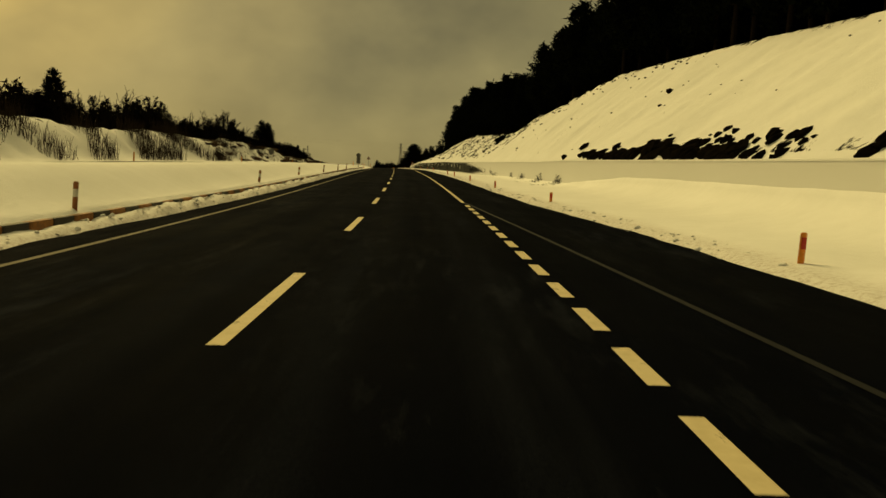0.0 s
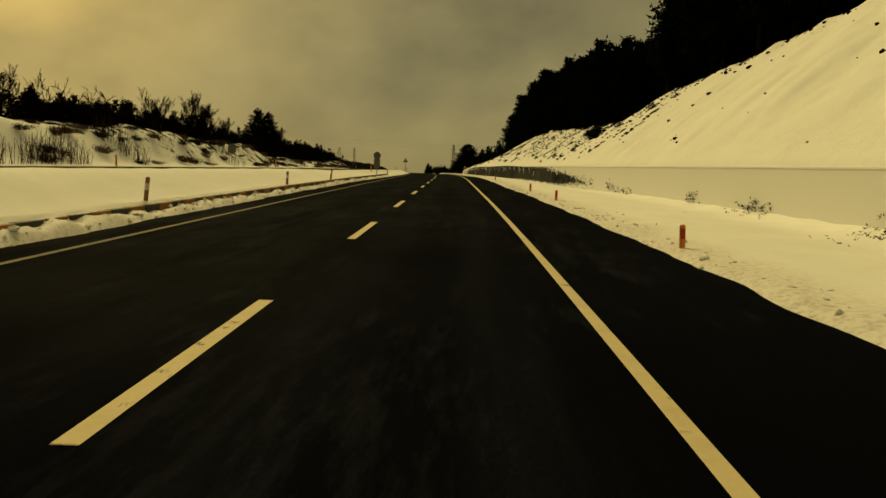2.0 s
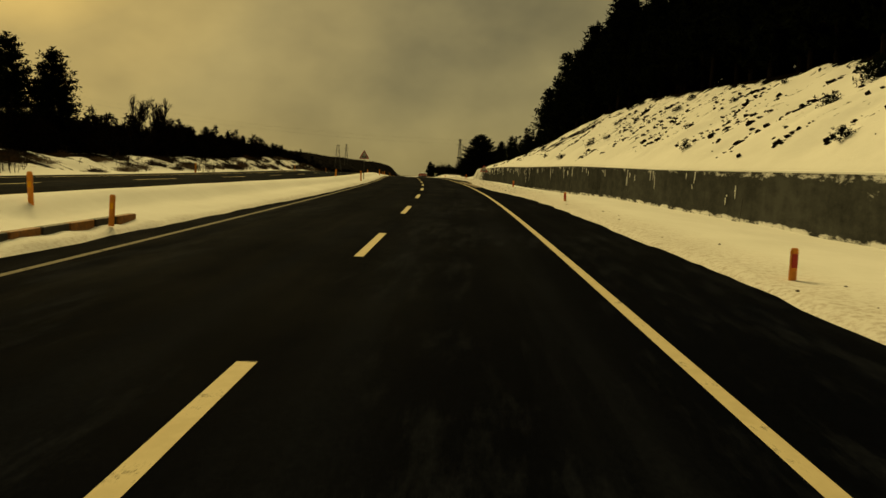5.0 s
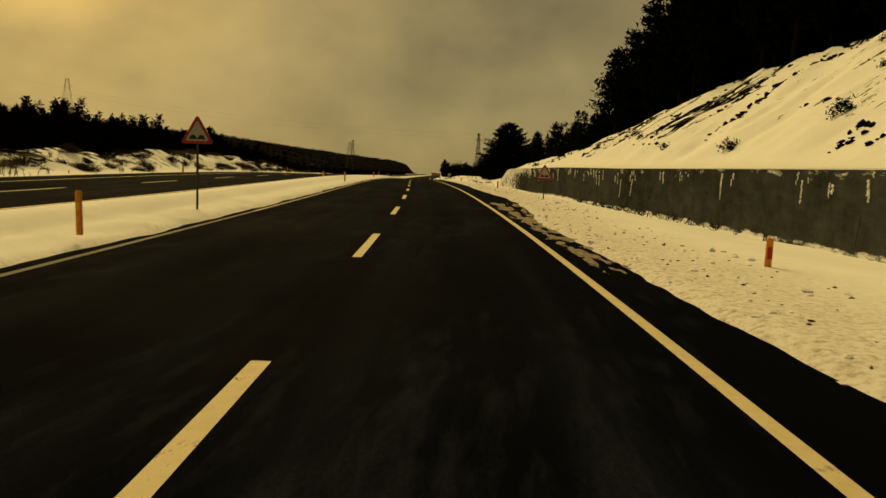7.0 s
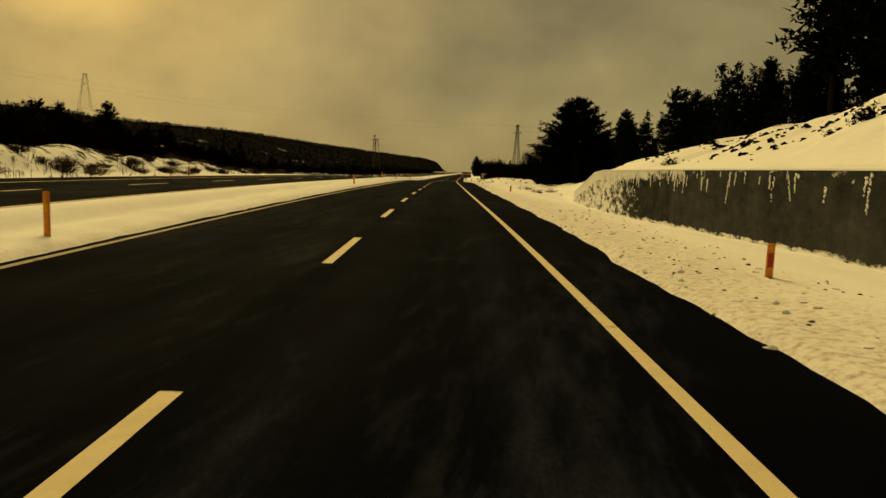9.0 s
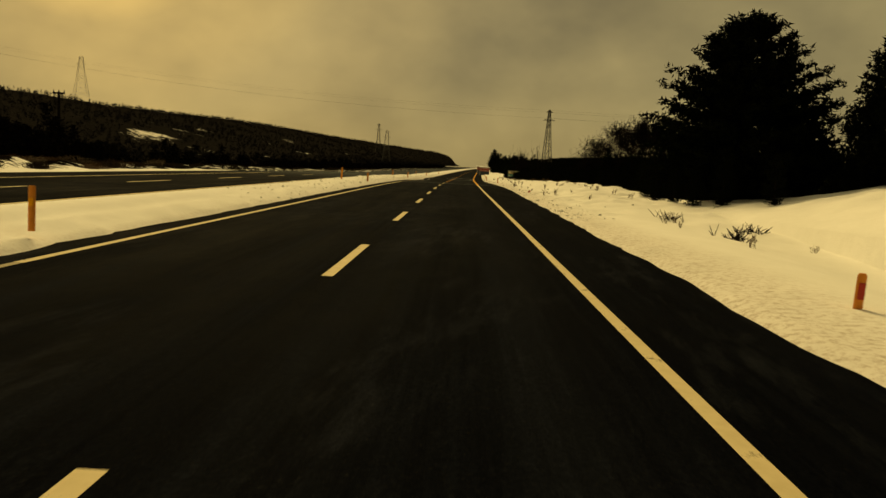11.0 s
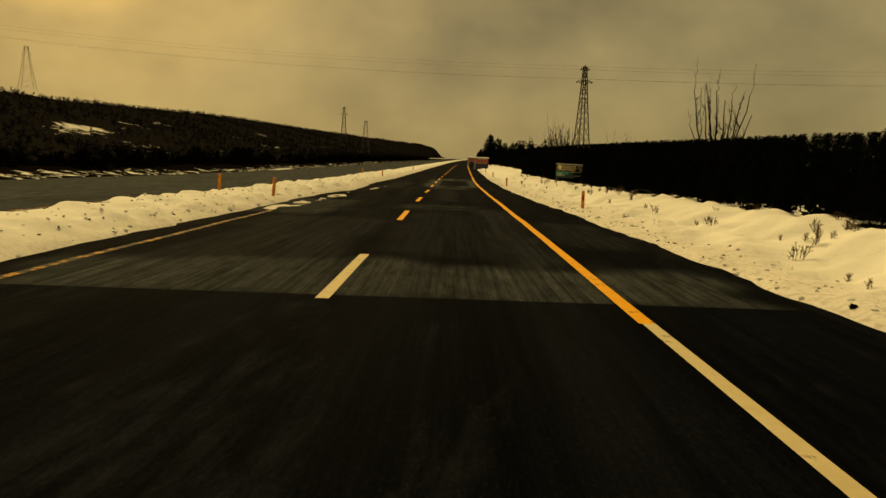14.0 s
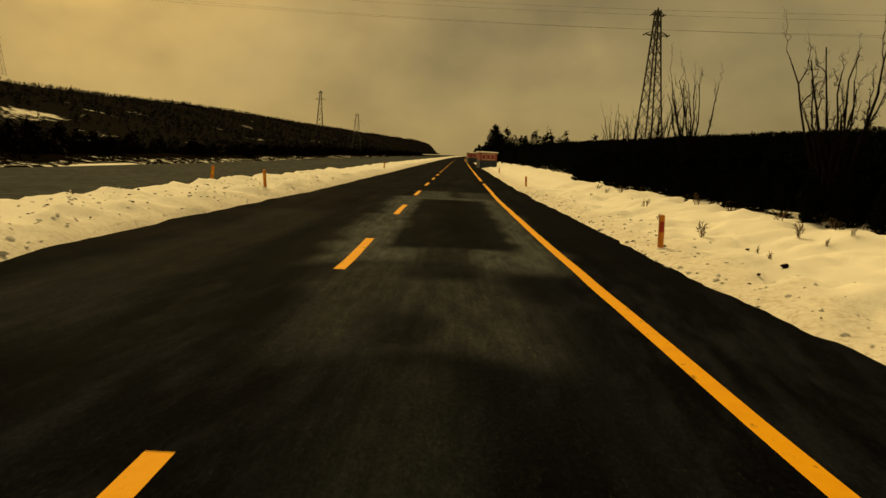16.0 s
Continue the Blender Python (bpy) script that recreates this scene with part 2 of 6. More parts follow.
def concrete_mat():
    k = Mat("stained_concrete", 0.9, 0.0, 0.0)
    big = k.noise(0.09, 4, 0.6)
    streak = k.noise(1.6, 6, 0.66, k.coord((1.0, 0.5, 0.25)))
    blot = k.noise(2.2, 6, 0.7, k.coord((1.0, 0.4, 1.0)))
    fine = k.noise(22.0, 5, 0.65)
    v = k.math("MULTIPLY_ADD", fine, 0.16, k.math("MULTIPLY_ADD", blot, 0.36, k.math("MULTIPLY_ADD", streak, 0.30, k.math("MULTIPLY", big, 0.34))))
    col = k.ramp(v, (0.44, (0.018, 0.0187, 0.0185)), (0.56, (0.042, 0.0435, 0.0425)), (0.70, (0.076, 0.079, 0.075)))
    # snow sticking in chunks, and in thin runs below the coping
    cling, runs = k.attr("cling"), k.attr("runs")
    chunk = k.noise(3.0, 7, 0.72, k.coord((1.0, 0.28, 0.9)))
    m1 = k.ramp(k.math("ADD", chunk, k.math("MULTIPLY_ADD", cling, 0.75, -0.5)), (0.46, (0, 0, 0)), (0.58, (1, 1, 1)))
    run = k.noise(2.4, 6, 0.68, k.coord((1.0, 1.35, 0.40)))
    m2 = k.ramp(k.math("ADD", run, k.math("MULTIPLY_ADD", runs, 0.5, -0.5)), (0.50, (0, 0, 0)), (0.54, (0.95, 0.95, 0.95)))
    m = k.math("MAXIMUM", m1, m2)
    k.color(k.mix(col, (0.78, 0.78, 0.77), m))
    k.bump(k.math("MULTIPLY_ADD", fine, 0.4, k.math("MULTIPLY", m, 1.2)), 0.35, 0.03)
    return k.m


M_SNOW, M_ASPHALT, M_CONCRETE = snow_mat(), asphalt_mat(), concrete_mat()
M_WHITE = paint_mat("white_road_paint", (0.56, 0.475, 0.29), (0.70, 0.605, 0.39), 0.86)
M_DULL = paint_mat("dirty_road_paint", (0.10, 0.088, 0.06), (0.21, 0.18, 0.12), 0.80)
M_MID = paint_mat("dulled_road_paint", (0.26, 0.225, 0.145), (0.40, 0.345, 0.225), 0.84)
M_FADED = paint_mat("faded_road_paint", (0.0075, 0.0075, 0.0075), (0.017, 0.017, 0.0165), 0.46)
M_YELLOW = paint_mat("yellow_road_paint", (0.80, 0.36, 0.010), (0.94, 0.46, 0.016), 0.86)
M_YWORN = paint_mat("worn_yellow_road_paint", (0.45, 0.21, 0.012), (0.7, 0.34, 0.02), 0.66)
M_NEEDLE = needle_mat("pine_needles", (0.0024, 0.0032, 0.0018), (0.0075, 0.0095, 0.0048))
M_BARK = plain("pine_bark", (0.008, 0.006, 0.0045), (0.024, 0.017, 0.012), 9, 0.9, spec=0.0)
M_TWIG = plain("bare_twigs", (0.005, 0.004, 0.0033), (0.016, 0.012, 0.009), 9, 0.9, spec=0.0)
M_DRY = plain("dry_stalks", (0.05, 0.032, 0.018), (0.15, 0.095, 0.05), 9, 0.9)
M_ORANGE = plain("orange_plastic", (0.58, 0.19, 0.02), (0.78, 0.29, 0.03), 8, 0.55)
M_RUST = plain("brown_plastic", (0.20, 0.075, 0.025), (0.30, 0.115, 0.035), 8, 0.6)
M_REDREF = plain("red_reflector", (0.34, 0.02, 0.012), (0.46, 0.035, 0.02), 20, 0.3)
M_BAND = plain("white_band", (0.50, 0.48, 0.44), (0.66, 0.64, 0.6), 14, 0.5)
M_REDPAINT = plain("red_sign_paint", (0.28, 0.014, 0.016), (0.38, 0.022, 0.022), 12, 0.45)
M_SIGNWHITE = plain("white_sign_face", (0.30, 0.32, 0.31), (0.40, 0.42, 0.40), 6, 0.5)
M_BLACK = plain("black_print", (0.012, 0.012, 0.012), (0.03, 0.03, 0.03), 9, 0.6)
M_STEEL = plain("grey_steel", (0.10, 0.10, 0.10), (0.19, 0.19, 0.185), 8, 0.55, 0.6)
M_LATTICE = plain("weathered_lattice_steel", (0.035, 0.034, 0.032), (0.075, 0.072, 0.068), 3, 0.7, 0.4)
# lattice steel again, lightened so that distance haze sits in its colour
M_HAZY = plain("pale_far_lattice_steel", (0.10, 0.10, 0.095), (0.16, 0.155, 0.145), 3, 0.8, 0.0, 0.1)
M_WIRE = plain("power_line", (0.03, 0.03, 0.03), (0.06, 0.06, 0.06), 3, 0.6, 0.4)
M_KERBBLACK = plain("black_kerb_paint", (0.012, 0.011, 0.010), (0.035, 0.032, 0.028), 9, 0.7)
M_KERBYELLOW = plain("yellow_kerb_paint", (0.10, 0.040, 0.012), (0.34, 0.14, 0.022), 9, 0.7)
M_ROCK = plain("dark_rock", (0.0028, 0.0025, 0.0022), (0.012, 0.0095, 0.0075), 5, 0.9, spec=0.0, bump=0.7, dist=0.05)
M_CANVAS = plain("faded_red_panel", (0.33, 0.085, 0.06), (0.45, 0.13, 0.09), 2, 0.7)
M_BLUE = plain("dark_blue_panel", (0.03, 0.04, 0.06), (0.07, 0.085, 0.12), 2, 0.6)


# ---- mesh helpers ----


def finish(bm, name, smooth=False):
    me = bpy.data.meshes.new(name)
    bm.to_mesh(me)
    bm.free()
    if smooth:
        me.polygons.foreach_set("use_smooth", [True] * len(me.polygons))
    return me


def part(name, bm, material, parent=None, label="", smooth=False):
    """Links a bmesh as one mesh object under a thing or a part."""
    me = finish(bm, name, smooth)
    me.materials.append(material)
    ob = new(name, me)
    if parent is not None:
        ob.parent = parent
    return tagged(ob, label)


def pymesh(name, verts, faces, material, smooth=False):
    me = bpy.data.meshes.new(name)
    me.from_pydata([tuple(v) for v in verts], [], faces)
    me.materials.append(material)
    if smooth:
        me.polygons.foreach_set("use_smooth", [True] * len(me.polygons))
    me.update()
    return me


def thing(name, m, label="", category="", group="", kind=""):
    ob = new(name)
    ob.empty_display_size = 0.2
    ob.matrix_basis = m
    return tagged(ob, label, category, group, kind)


def box(bm, x0, x1, y0, y1, z0, z1, bevel=0.0):
    r = bmesh.ops.create_cube(bm, size=1.0, matrix=Matrix.Translation(((x0 + x1) / 2, (y0 + y1) / 2, (z0 + z1) / 2)) @ Matrix.Diagonal((x1 - x0, y1 - y0, z1 - z0, 1)))
    if bevel:
        es = list({e for v in r["verts"] for e in v.link_edges})
        bmesh.ops.bevel(bm, geom=es, offset=bevel, segments=2, affect="EDGES", profile=0.5)
    return bm


def tube(bm, a, b, ra, rb, n=6, cap=True):
    a, b = Vector(a), Vector(b)
    q = (b - a).to_track_quat("Z", "Y")
    rings = []
    for c, r in ((a, ra), (b, rb)):
        rings.append([bm.verts.new(c + q @ Vector((math.cos(6.28318 * i / n) * r, math.sin(6.28318 * i / n) * r, 0))) for i in range(n)])
    for i in range(n):
        bm.faces.new((rings[0][i], rings[0][(i + 1) % n], rings[1][(i + 1) % n], rings[1][i]))
    if cap:
        bm.faces.new(rings[0][::-1])
        bm.faces.new(rings[1])
    return bm


def sheet(name, S, D, H, material, attrs=None, smooth=True):
    """A mesh over a net of stations S and offsets D (2D arrays) with heights H over the road."""
    P = at(S, D, H).reshape(-1, 3)
    r, c = S.shape
    idx = np.arange(r * c).reshape(r, c)
    q = np.stack([idx[:-1, :-1], idx[:-1, 1:], idx[1:, 1:], idx[1:, :-1]], -1).reshape(-1, 4)
    me = bpy.data.meshes.new(name)
    me.vertices.add(len(P))
    me.vertices.foreach_set("co", P.ravel())
    me.loops.add(q.size)
    me.loops.foreach_set("vertex_index", q.ravel())
    me.polygons.add(len(q))
    me.polygons.foreach_set("loop_start", np.arange(len(q)) * 4)
    me.polygons.foreach_set("use_smooth", np.full(len(q), smooth))
    me.update()
    for k, v in (attrs or {}).items():
        a = me.attributes.new(k, "FLOAT", "POINT")
        a.data.foreach_set("value", np.asarray(v, float).ravel())
    me.materials.append(material)
    return new(name, me)


_rng = np.random.default_rng(7)
_lat = _rng.random((64, 64))


def wob(s, d, cell):
    """Smooth noise over the road plane, about -1 to 1."""
    u, v = np.asarray(s, float) / cell + 11.3, np.asarray(d, float) / cell + 7.7
    u, v = np.broadcast_arrays(u, v)
    i, j = np.floor(u).astype(int), np.floor(v).astype(int)
    fu, fv = u - i, v - j
    fu, fv = fu * fu * (3 - 2 * fu), fv * fv * (3 - 2 * fv)
    g = lambda a, b: _lat[a % 64, b % 64]
    return 2 * ((g(i, j) * (1 - fu) + g(i + 1, j) * fu) * (1 - fv) + (g(i, j + 1) * (1 - fu) + g(i + 1, j + 1) * fu) * fv) - 1


def prof(s, *pairs):
    return np.interp(s, [p[0] for p in pairs], [p[1] for p in pairs])


# ---- the lie of the land, by station and offset ----
WALL_D, WALL_END, CREST_D = 12.4, 288.0, 23.0
WALL_TOP = ((-60, 2.05), (18, 2.03), (58, 1.93), (70, 1.78), (107, 1.70), (167, 1.68), (192, 1.88), (220, 1.80), (240, 1.88), (276, 1.86), (279, 1.72), (288, 0.15))


def left_road(s):
    """Near edge line of the far carriageway, and its height."""
    return prof(s, (0, -10.4), (60, -10.0), (110, -9.2), (150, -7.9), (175, -7.0), (195, -6.75), (240, -6.9), (310, -7.2), (360, -7.5), (2000, -7.5)), prof(s, (0, 0.95), (60, 0.85), (110, 0.66), (150, 0.54), (170, 0.46), (190, 0.42), (240, 0.42), (310, 0.36), (370, 0.32), (600, 0.33))


def far_shoulder(s):
    """How much wider the far carriageway's outer shoulder grows."""
    return prof(s, (150, 0.3), (195, 1.2), (240, 1.6), (330, 1.9), (900, 1.9))


def snow_edge_right(s):
    return prof(s, (-40, 7.5), (9, 7.3), (21, 7.0), (32, 6.3), (45, 5.95), (95, 5.8), (110, 5.62), (125, 5.6), (140, 5.65), (160, 5.5), (170, 5.0), (178, 4.45), (195, 4.15), (205, 4.9), (214, 5.05), (226, 4.74), (236, 4.74), (244, 4.92), (275, 5.1), (290, 5.3), (315, 5.55), (330, 5.8), (352, 5.8), (375, 5.42), (385, 5.2), (398, 5.1), (430, 5.1), (800, 5.2))


def snow_edge_left(s):
    return prof(s, (-40, -5.1), (25, -5.0), (40, -4.85), (90, -5.1), (112, -5.2), (135, -4.9), (160, -4.45), (180, -4.28), (245, -4.28), (294, -4.7), (355, -4.75), (375, -4.7), (384, -4.6), (389, -4.1), (396, -4.05), (402, -4.45), (408, -4.5), (412, -4.4), (425, -4.2), (800, -4.2))


def ground_h(s, d):
    s, d = np.broadcast_arrays(np.asarray(s, float), np.asarray(d, float))
    lr, lh = left_road(s)
    h = np.full(s.shape, -0.12)
    # right verge
    er = snow_edge_right(s) + 0.10 * wob(s, d * 0, 2.3) + 0.05 * wob(s, d * 0, 0.7)
    u = d - er
    verge = -0.12 + 0.22 * ss(u, -0.22, 0.35) + 0.05 * ss(u, 0.3, 1.4) + 0.03 * wob(s, d, 1.3) * ss(u, 0, 0.6) + prof(s, (0, 0.02), (160, 0.02), (290, 0.02), (320, 0.05), (900, 0.05)) * wob(s, d, 0.45) * ss(u, -0.1, 0.3) * (1 - ss(u, 1.2, 2.2)) + prof(s, (290, 0.0), (315, 0.17), (900, 0.26)) * (0.45 * wob(s, d, 1.3) + 0.6 * wob(s, d, 0.6) + 0.45 * wob(s, d, 0.33)) * ss(u, 0.4, 1.2)
    # in front of the wall: a snow ramp early on, a lower floor later
    foot = prof(s, (-40, 0.30), (44, 0.20), (60, 0.02), (80, -0.04), (100, -0.06), (126, -0.22), (180, -0.30), (193, -0.5), (231, -0.70), (242, -0.58), (269, -0.92), (286, -0.82), (296, -0.2), (310, 0.3), (330, 0.78), (360, 0.55), (400, 0.45), (440, 0.45), (800, 0.4))
    ramp = ss(d, er + 0.9, prof(s, (100, WALL_D - 0.3), (290, WALL_D - 0.3), (310, 9.0), (800, 9.0)))
    verge = verge + (foot - 0.12) * ramp * (0.35 + 0.65 * ramp) * (u > 0)
    # snow blown into the corner, steepening up to the wall
    near = np.clip(1 - (WALL_D - 0.03 - d) / prof(s, (-40, 2.6), (40, 2.4), (60, 1.7), (100, 1.2)), 0, 1)
    verge = verge + prof(s, (-40, 1.2), (40, 0.95), (57, 0.30), (90, 0.22), (116, 0.0)) * (1 - (1 - near ** 2) ** 0.5)
    # crest of the cutting
    top = prof(s, (-60, 8.6), (37, 9.2), (52, 9.9), (84, 11.0), (110, 9.9), (130, 9.4), (140, 8.6), (148, 7.6), (173, 7.9), (207, 9.0), (231, 8.4), (250, 7.0), (262, 5.4), (275, 4.8), (285, 4.4), (300, 3.0), (312, 1.2), (325, -0.6), (350, -1.2), (400, -0.6), (470, 0.9), (560, 2.0), (800, 4.0))
    wt = prof(s, *WALL_TOP[:-1], (286, 0.4), (296, 0.2), (310, 0.3), (330, 0.4), (800, 0.2)) + 0.02
    slope_u = np.clip((d - WALL_D - 0.5) / (CREST_D - 0.5 - WALL_D), 0, 1)
    lump = 0.22 * wob(s, d, 3.1) + 0.12 * wob(s, d, 1.1)
    up = wt + (top - wt) * (slope_u ** 0.92) + lump * ss(slope_u, 0.02, 0.15) * prof(s, (0, 0.7), (120, 1.0), (290, 1.2), (310, 0.5), (900, 0.5))
    # behind the crest: hillside under the trees, and the wooded rise farther on
    rise = prof(s, (0, 3.5), (250, 3.0), (300, 2.5), (360, 3.0), (430, 3.5), (520, 4.0), (900, 6.0))
    back = top + rise * ss(d, CREST_D, 70) + 0.4 * wob(s, d, 9.0) * ss(d, 24, 30)
    right = np.where(d < WALL_D + 0.45, verge, np.where(d < CREST_D, up, back))
    h = np.where(d > 0, right, h)
    # median
    el = snow_edge_left(s) - 0.09 * wob(s, d * 0, 2.1) - 0.05 * wob(s, d * 0, 0.6)
    w = el - d
    kerb = prof(s, (-60, 1), (128, 1), (140, 0), (900, 0))
    crown = prof(s, (-60, 1.35), (20, 1.22), (70, 1.02), (105, 0.86), (140, 0.45), (180, 0.40), (235, 0.34), (330, 0.46), (376, 0.46), (430, 0.5), (900, 0.45))
    base = prof(s, (-60, 0.31), (120, 0.30), (140, 0.2), (180, 0.26), (235, 0.26), (330, 0.36), (900, 0.36))
    strip = -0.12 + (0.20 + prof(s, (0, 0.07), (60, 0.09), (85, 0.03), (900, 0.03)) * kerb) * ss(w, -0.2, 0.25) + ((0.05 + 0.05 * kerb) * wob(s, d, 0.6) + 0.05 * kerb * wob(s, d, 0.24)) * ss(w, -0.05, 0.2) * (1 - (0.7 + 0.3 * kerb) * ss(w, 0.5, 0.75))
    mid_d = (lr + 0.9 - el)
    rise_m = ss(w, 0.56, 0.66) * kerb + ss(w, 0.05, 0.9) * (1 - kerb)
    med = strip + (base - 0.12) * rise_m + (crown - base) * ss(w, 0.5, 3.0) + prof(s, (0, 0.008), (150, 0.012), (300, 0.035), (900, 0.035)) * wob(s, d, 1.5) * ss(w, 0.5, 1.2) + (prof(s, (0, 0.0), (290, 0.02), (350, 0.10), (900, 0.12)) * wob(s, d, 0.9) + prof(s, (0, 0.0), (290, 0.03), (350, 0.09), (900, 0.10)) * wob(s, d, 0.42)) * ss(w, 0.3, 0.8)
    med = np.maximum(med, -0.12 + (lh + 0.19) * (1 - ss(d, lr + 0.9, lr + 2.4)))
    fall = ss(d, lr + 0.05, lr + 0.6)
    med = med * fall + (lh - 0.12) * (1 - fall)
    h = np.where(d < -3.6, med, h)
    # far carriageway bed and bank beyond
    far = lr - 7.0 - far_shoulder(s)
    bank = prof(s, (-60, 2.4), (100, 2.4), (134, 2.2), (150, 1.3), (165, 0.75), (200, 0.97), (225, 1.07), (250, 1.48), (272, 1.58), (290, 1.0), (312, 0.35), (330, 0.15), (900, 0.2))
    v = far - 1.0 - d
    b = lh - 0.12 + 0.18 * ss(v, -0.15, 0.3) + bank * ss(v, 0.6, 4.2) * (1 + prof(s, (80, 0.10), (115, 0.28), (900, 0.28)) * wob(s, d, 5.0)) + 0.22 * wob(s, d, 1.6) * ss(v, 0.8, 2) + prof(s, (0, 0.6), (160, 0.3), (300, -1.2), (900, -2.5)) * ss(v, 6, 28)
    h = np.where(d < lr - 0.1, np.where(v > -0.4, b, lh - 0.12), h)
    return h


def stations():
    return np.concatenate([np.arange(-50, 0, 1.5), np.arange(0, 165, 0.48), np.arange(165, 215, 0.28), np.arange(215, 300, 0.45), np.arange(300, 425, 0.28), np.arange(425, 440, 0.4), np.arange(440, 640, 2.0), np.arange(640, 1560, 20.0)])


def offsets():
    return np.concatenate([np.arange(-75, -30, 3.0), np.arange(-30, -19, 0.55), np.arange(-19, -15, 0.4), np.arange(-15, -11, 1.3), np.arange(-11, -5.8, 0.25), np.arange(-5.8, -3.8, 0.12), np.arange(-3.7, 3.8, 2.4),
                           np.arange(3.8, 7.9, 0.125), np.arange(7.9, 11.3, 0.28), np.arange(11.4, 12.38, 0.1), np.array([12.42, 12.6, 12.8, 12.9, 13.2]), np.arange(13.6, 23.6, 0.45), np.arange(23.8, 31, 1.2), np.arange(30, 90, 5.0)])


SS, DD = np.meshgrid(stations(), offsets(), indexing="ij")
HH = ground_h(SS, DD)
# behind the wall the ground stands at the coping; in front of it at the foot
u_r = DD - snow_edge_right(SS)
u_l = snow_edge_left(SS) - DD
dirt = np.where(DD > 0, (1 - ss(u_r, 0.25, prof(SS, (0, 1.2), (150, 2.0), (180, 3.8), (250, 3.4), (300, 1.8), (900, 1.4)))) * prof(SS, (0, 0.6), (60, 0.65), (150, 0.65), (180, 0.85), (240, 0.8), (300, 0.65), (900, 0.55)),
                np.where(DD > -6.0, (1 - ss(u_l, 0.0, prof(SS, (330, 0.5), (370, 1.1), (900, 1.0)))) * prof(SS, (0, 0.75), (150, 0.5), (330, 0.3), (370, 0.6), (900, 0.55)), 0))
bare_slope = prof(SS, (-60, 0.46), (60, 0.46), (100, 0.50), (125, 0.56), (150, 0.66), (200, 0.72), (218, 0.62), (236, 0.56), (252, 0.48), (285, 0.48), (300, 0.35), (900, 0.3))
bare = np.where(DD > WALL_D + 0.6, bare_slope * ss(DD, WALL_D + 0.5, WALL_D + 3) + 0.5 * ss(DD, 21.8, 23.6), 0)
gully = ss(wob(SS + 0.12 * DD, 0 * SS + 4, 0.8) + 0.35 * wob(SS, DD, 1.3), -0.05, 0.3) * prof(SS, (214, 0), (222, 1), (246, 1), (251, 0)) * ss(DD, 14.5 + wob(SS, 0 * SS + 6, 1.4), 16.5) * (1 - ss(DD, 20.5 + 1.5 * wob(SS, 0 * SS + 8, 1.1), 22.5))
bare = bare + 0.34 * gully
low_band = prof(SS, (-60, 1), (10, 1), (40, 1), (46, 0.7), (56, 0.7), (58, 0), (900, 0)) * (1 - ss(DD, WALL_D + 1.2 + 0.5 * wob(SS, DD * 0, 2.0), WALL_D + 2.3 + 0.8 * wob(SS, DD * 0, 2.0))) * ss(DD, WALL_D + 0.5, WALL_D + 0.7)
bare = np.maximum(bare, 0.80 * low_band)
lr_ = left_road(SS)[0]
bank_v = lr_ - 8.0 - far_shoulder(SS) - DD
bare = np.where(DD < lr_ - 7.5 - far_shoulder(SS), prof(SS, (-60, 0.60), (90, 0.64), (120, 0.74), (140, 0.76), (170, 0.74), (230, 0.76), (270, 0.74), (300, 0.75), (330, 0.9), (900, 1.0)) * ss(bank_v + prof(SS, (300, 0.0), (335, 1.0), (900, 1.2)) + prof(SS, (330, 0.0), (350, 1.0), (900, 1.2)) * ss(wob(SS, 0 * SS + 2, 17.0), -0.95, -0.45), 0.8, 1.8) + prof(SS, (0, 0.2), (280, 0.2), (320, 0.6), (900, 0.6)) * ss(bank_v, 2.5, 5), bare)
ground = sheet("ground", SS, DD, HH, M_SNOW, {"dirt": np.clip(dirt, 0, 1), "bare": np.clip(bare, 0, 1.2)})
tagged(ground, "snow covered roadside ground with dirty ploughed edges and earth showing through", "snow ground", kind="structure")

# ---- carriageways ----


def soft_box(s, d, s0, s1, d0, d1, e=0.35):
    """1 inside a stretch of road, fading out unevenly over its edge."""
    q, r = s + 1.6 * e * wob(s, d * 1.3, 1.4), d + 0.7 * e * wob(s * 0.6, d, 0.7)
    return ss(q, s0 - 2 * e, s0 + 2 * e) * (1 - ss(q, s1 - 2 * e, s1 + 2 * e)) * ss(r, d0 - e, d0 + e) * (1 - ss(r, d1 - e, d1 + e))


# pale worn patches; the one from 367.5 paints a wet sheen as grey
WORN_SHEEN_AT = ((352.0, 355.6, -4.2, 5.2, 0.55), (355.0, 372.0, 2.25, 3.35, 0.2), (357.0, 369.0, 0.4, 2.2, 0.1), (359.0, 366.0, 3.7, 5.3, 0.16), (371.5, 374.5, -0.6, 2.2, 0.28), (367.5, 376.5, -5.2, -2.3, 0.4), (379.0, 396.0, 0.85, 1.75, 0.15), (396.5, 405.0, 0.0, 2.4, 0.42), (402.0, 424.5, -0.55, 3.4, 0.95), (424.0, 436.5, 0.0, 1.45, 0.9), (424.0, 436.5, 1.9, 3.3, 0.5), (396.0, 414.0, -3.4, -1.6, 0.15), (352.0, 366.0, -3.4, -0.4, 0.16))
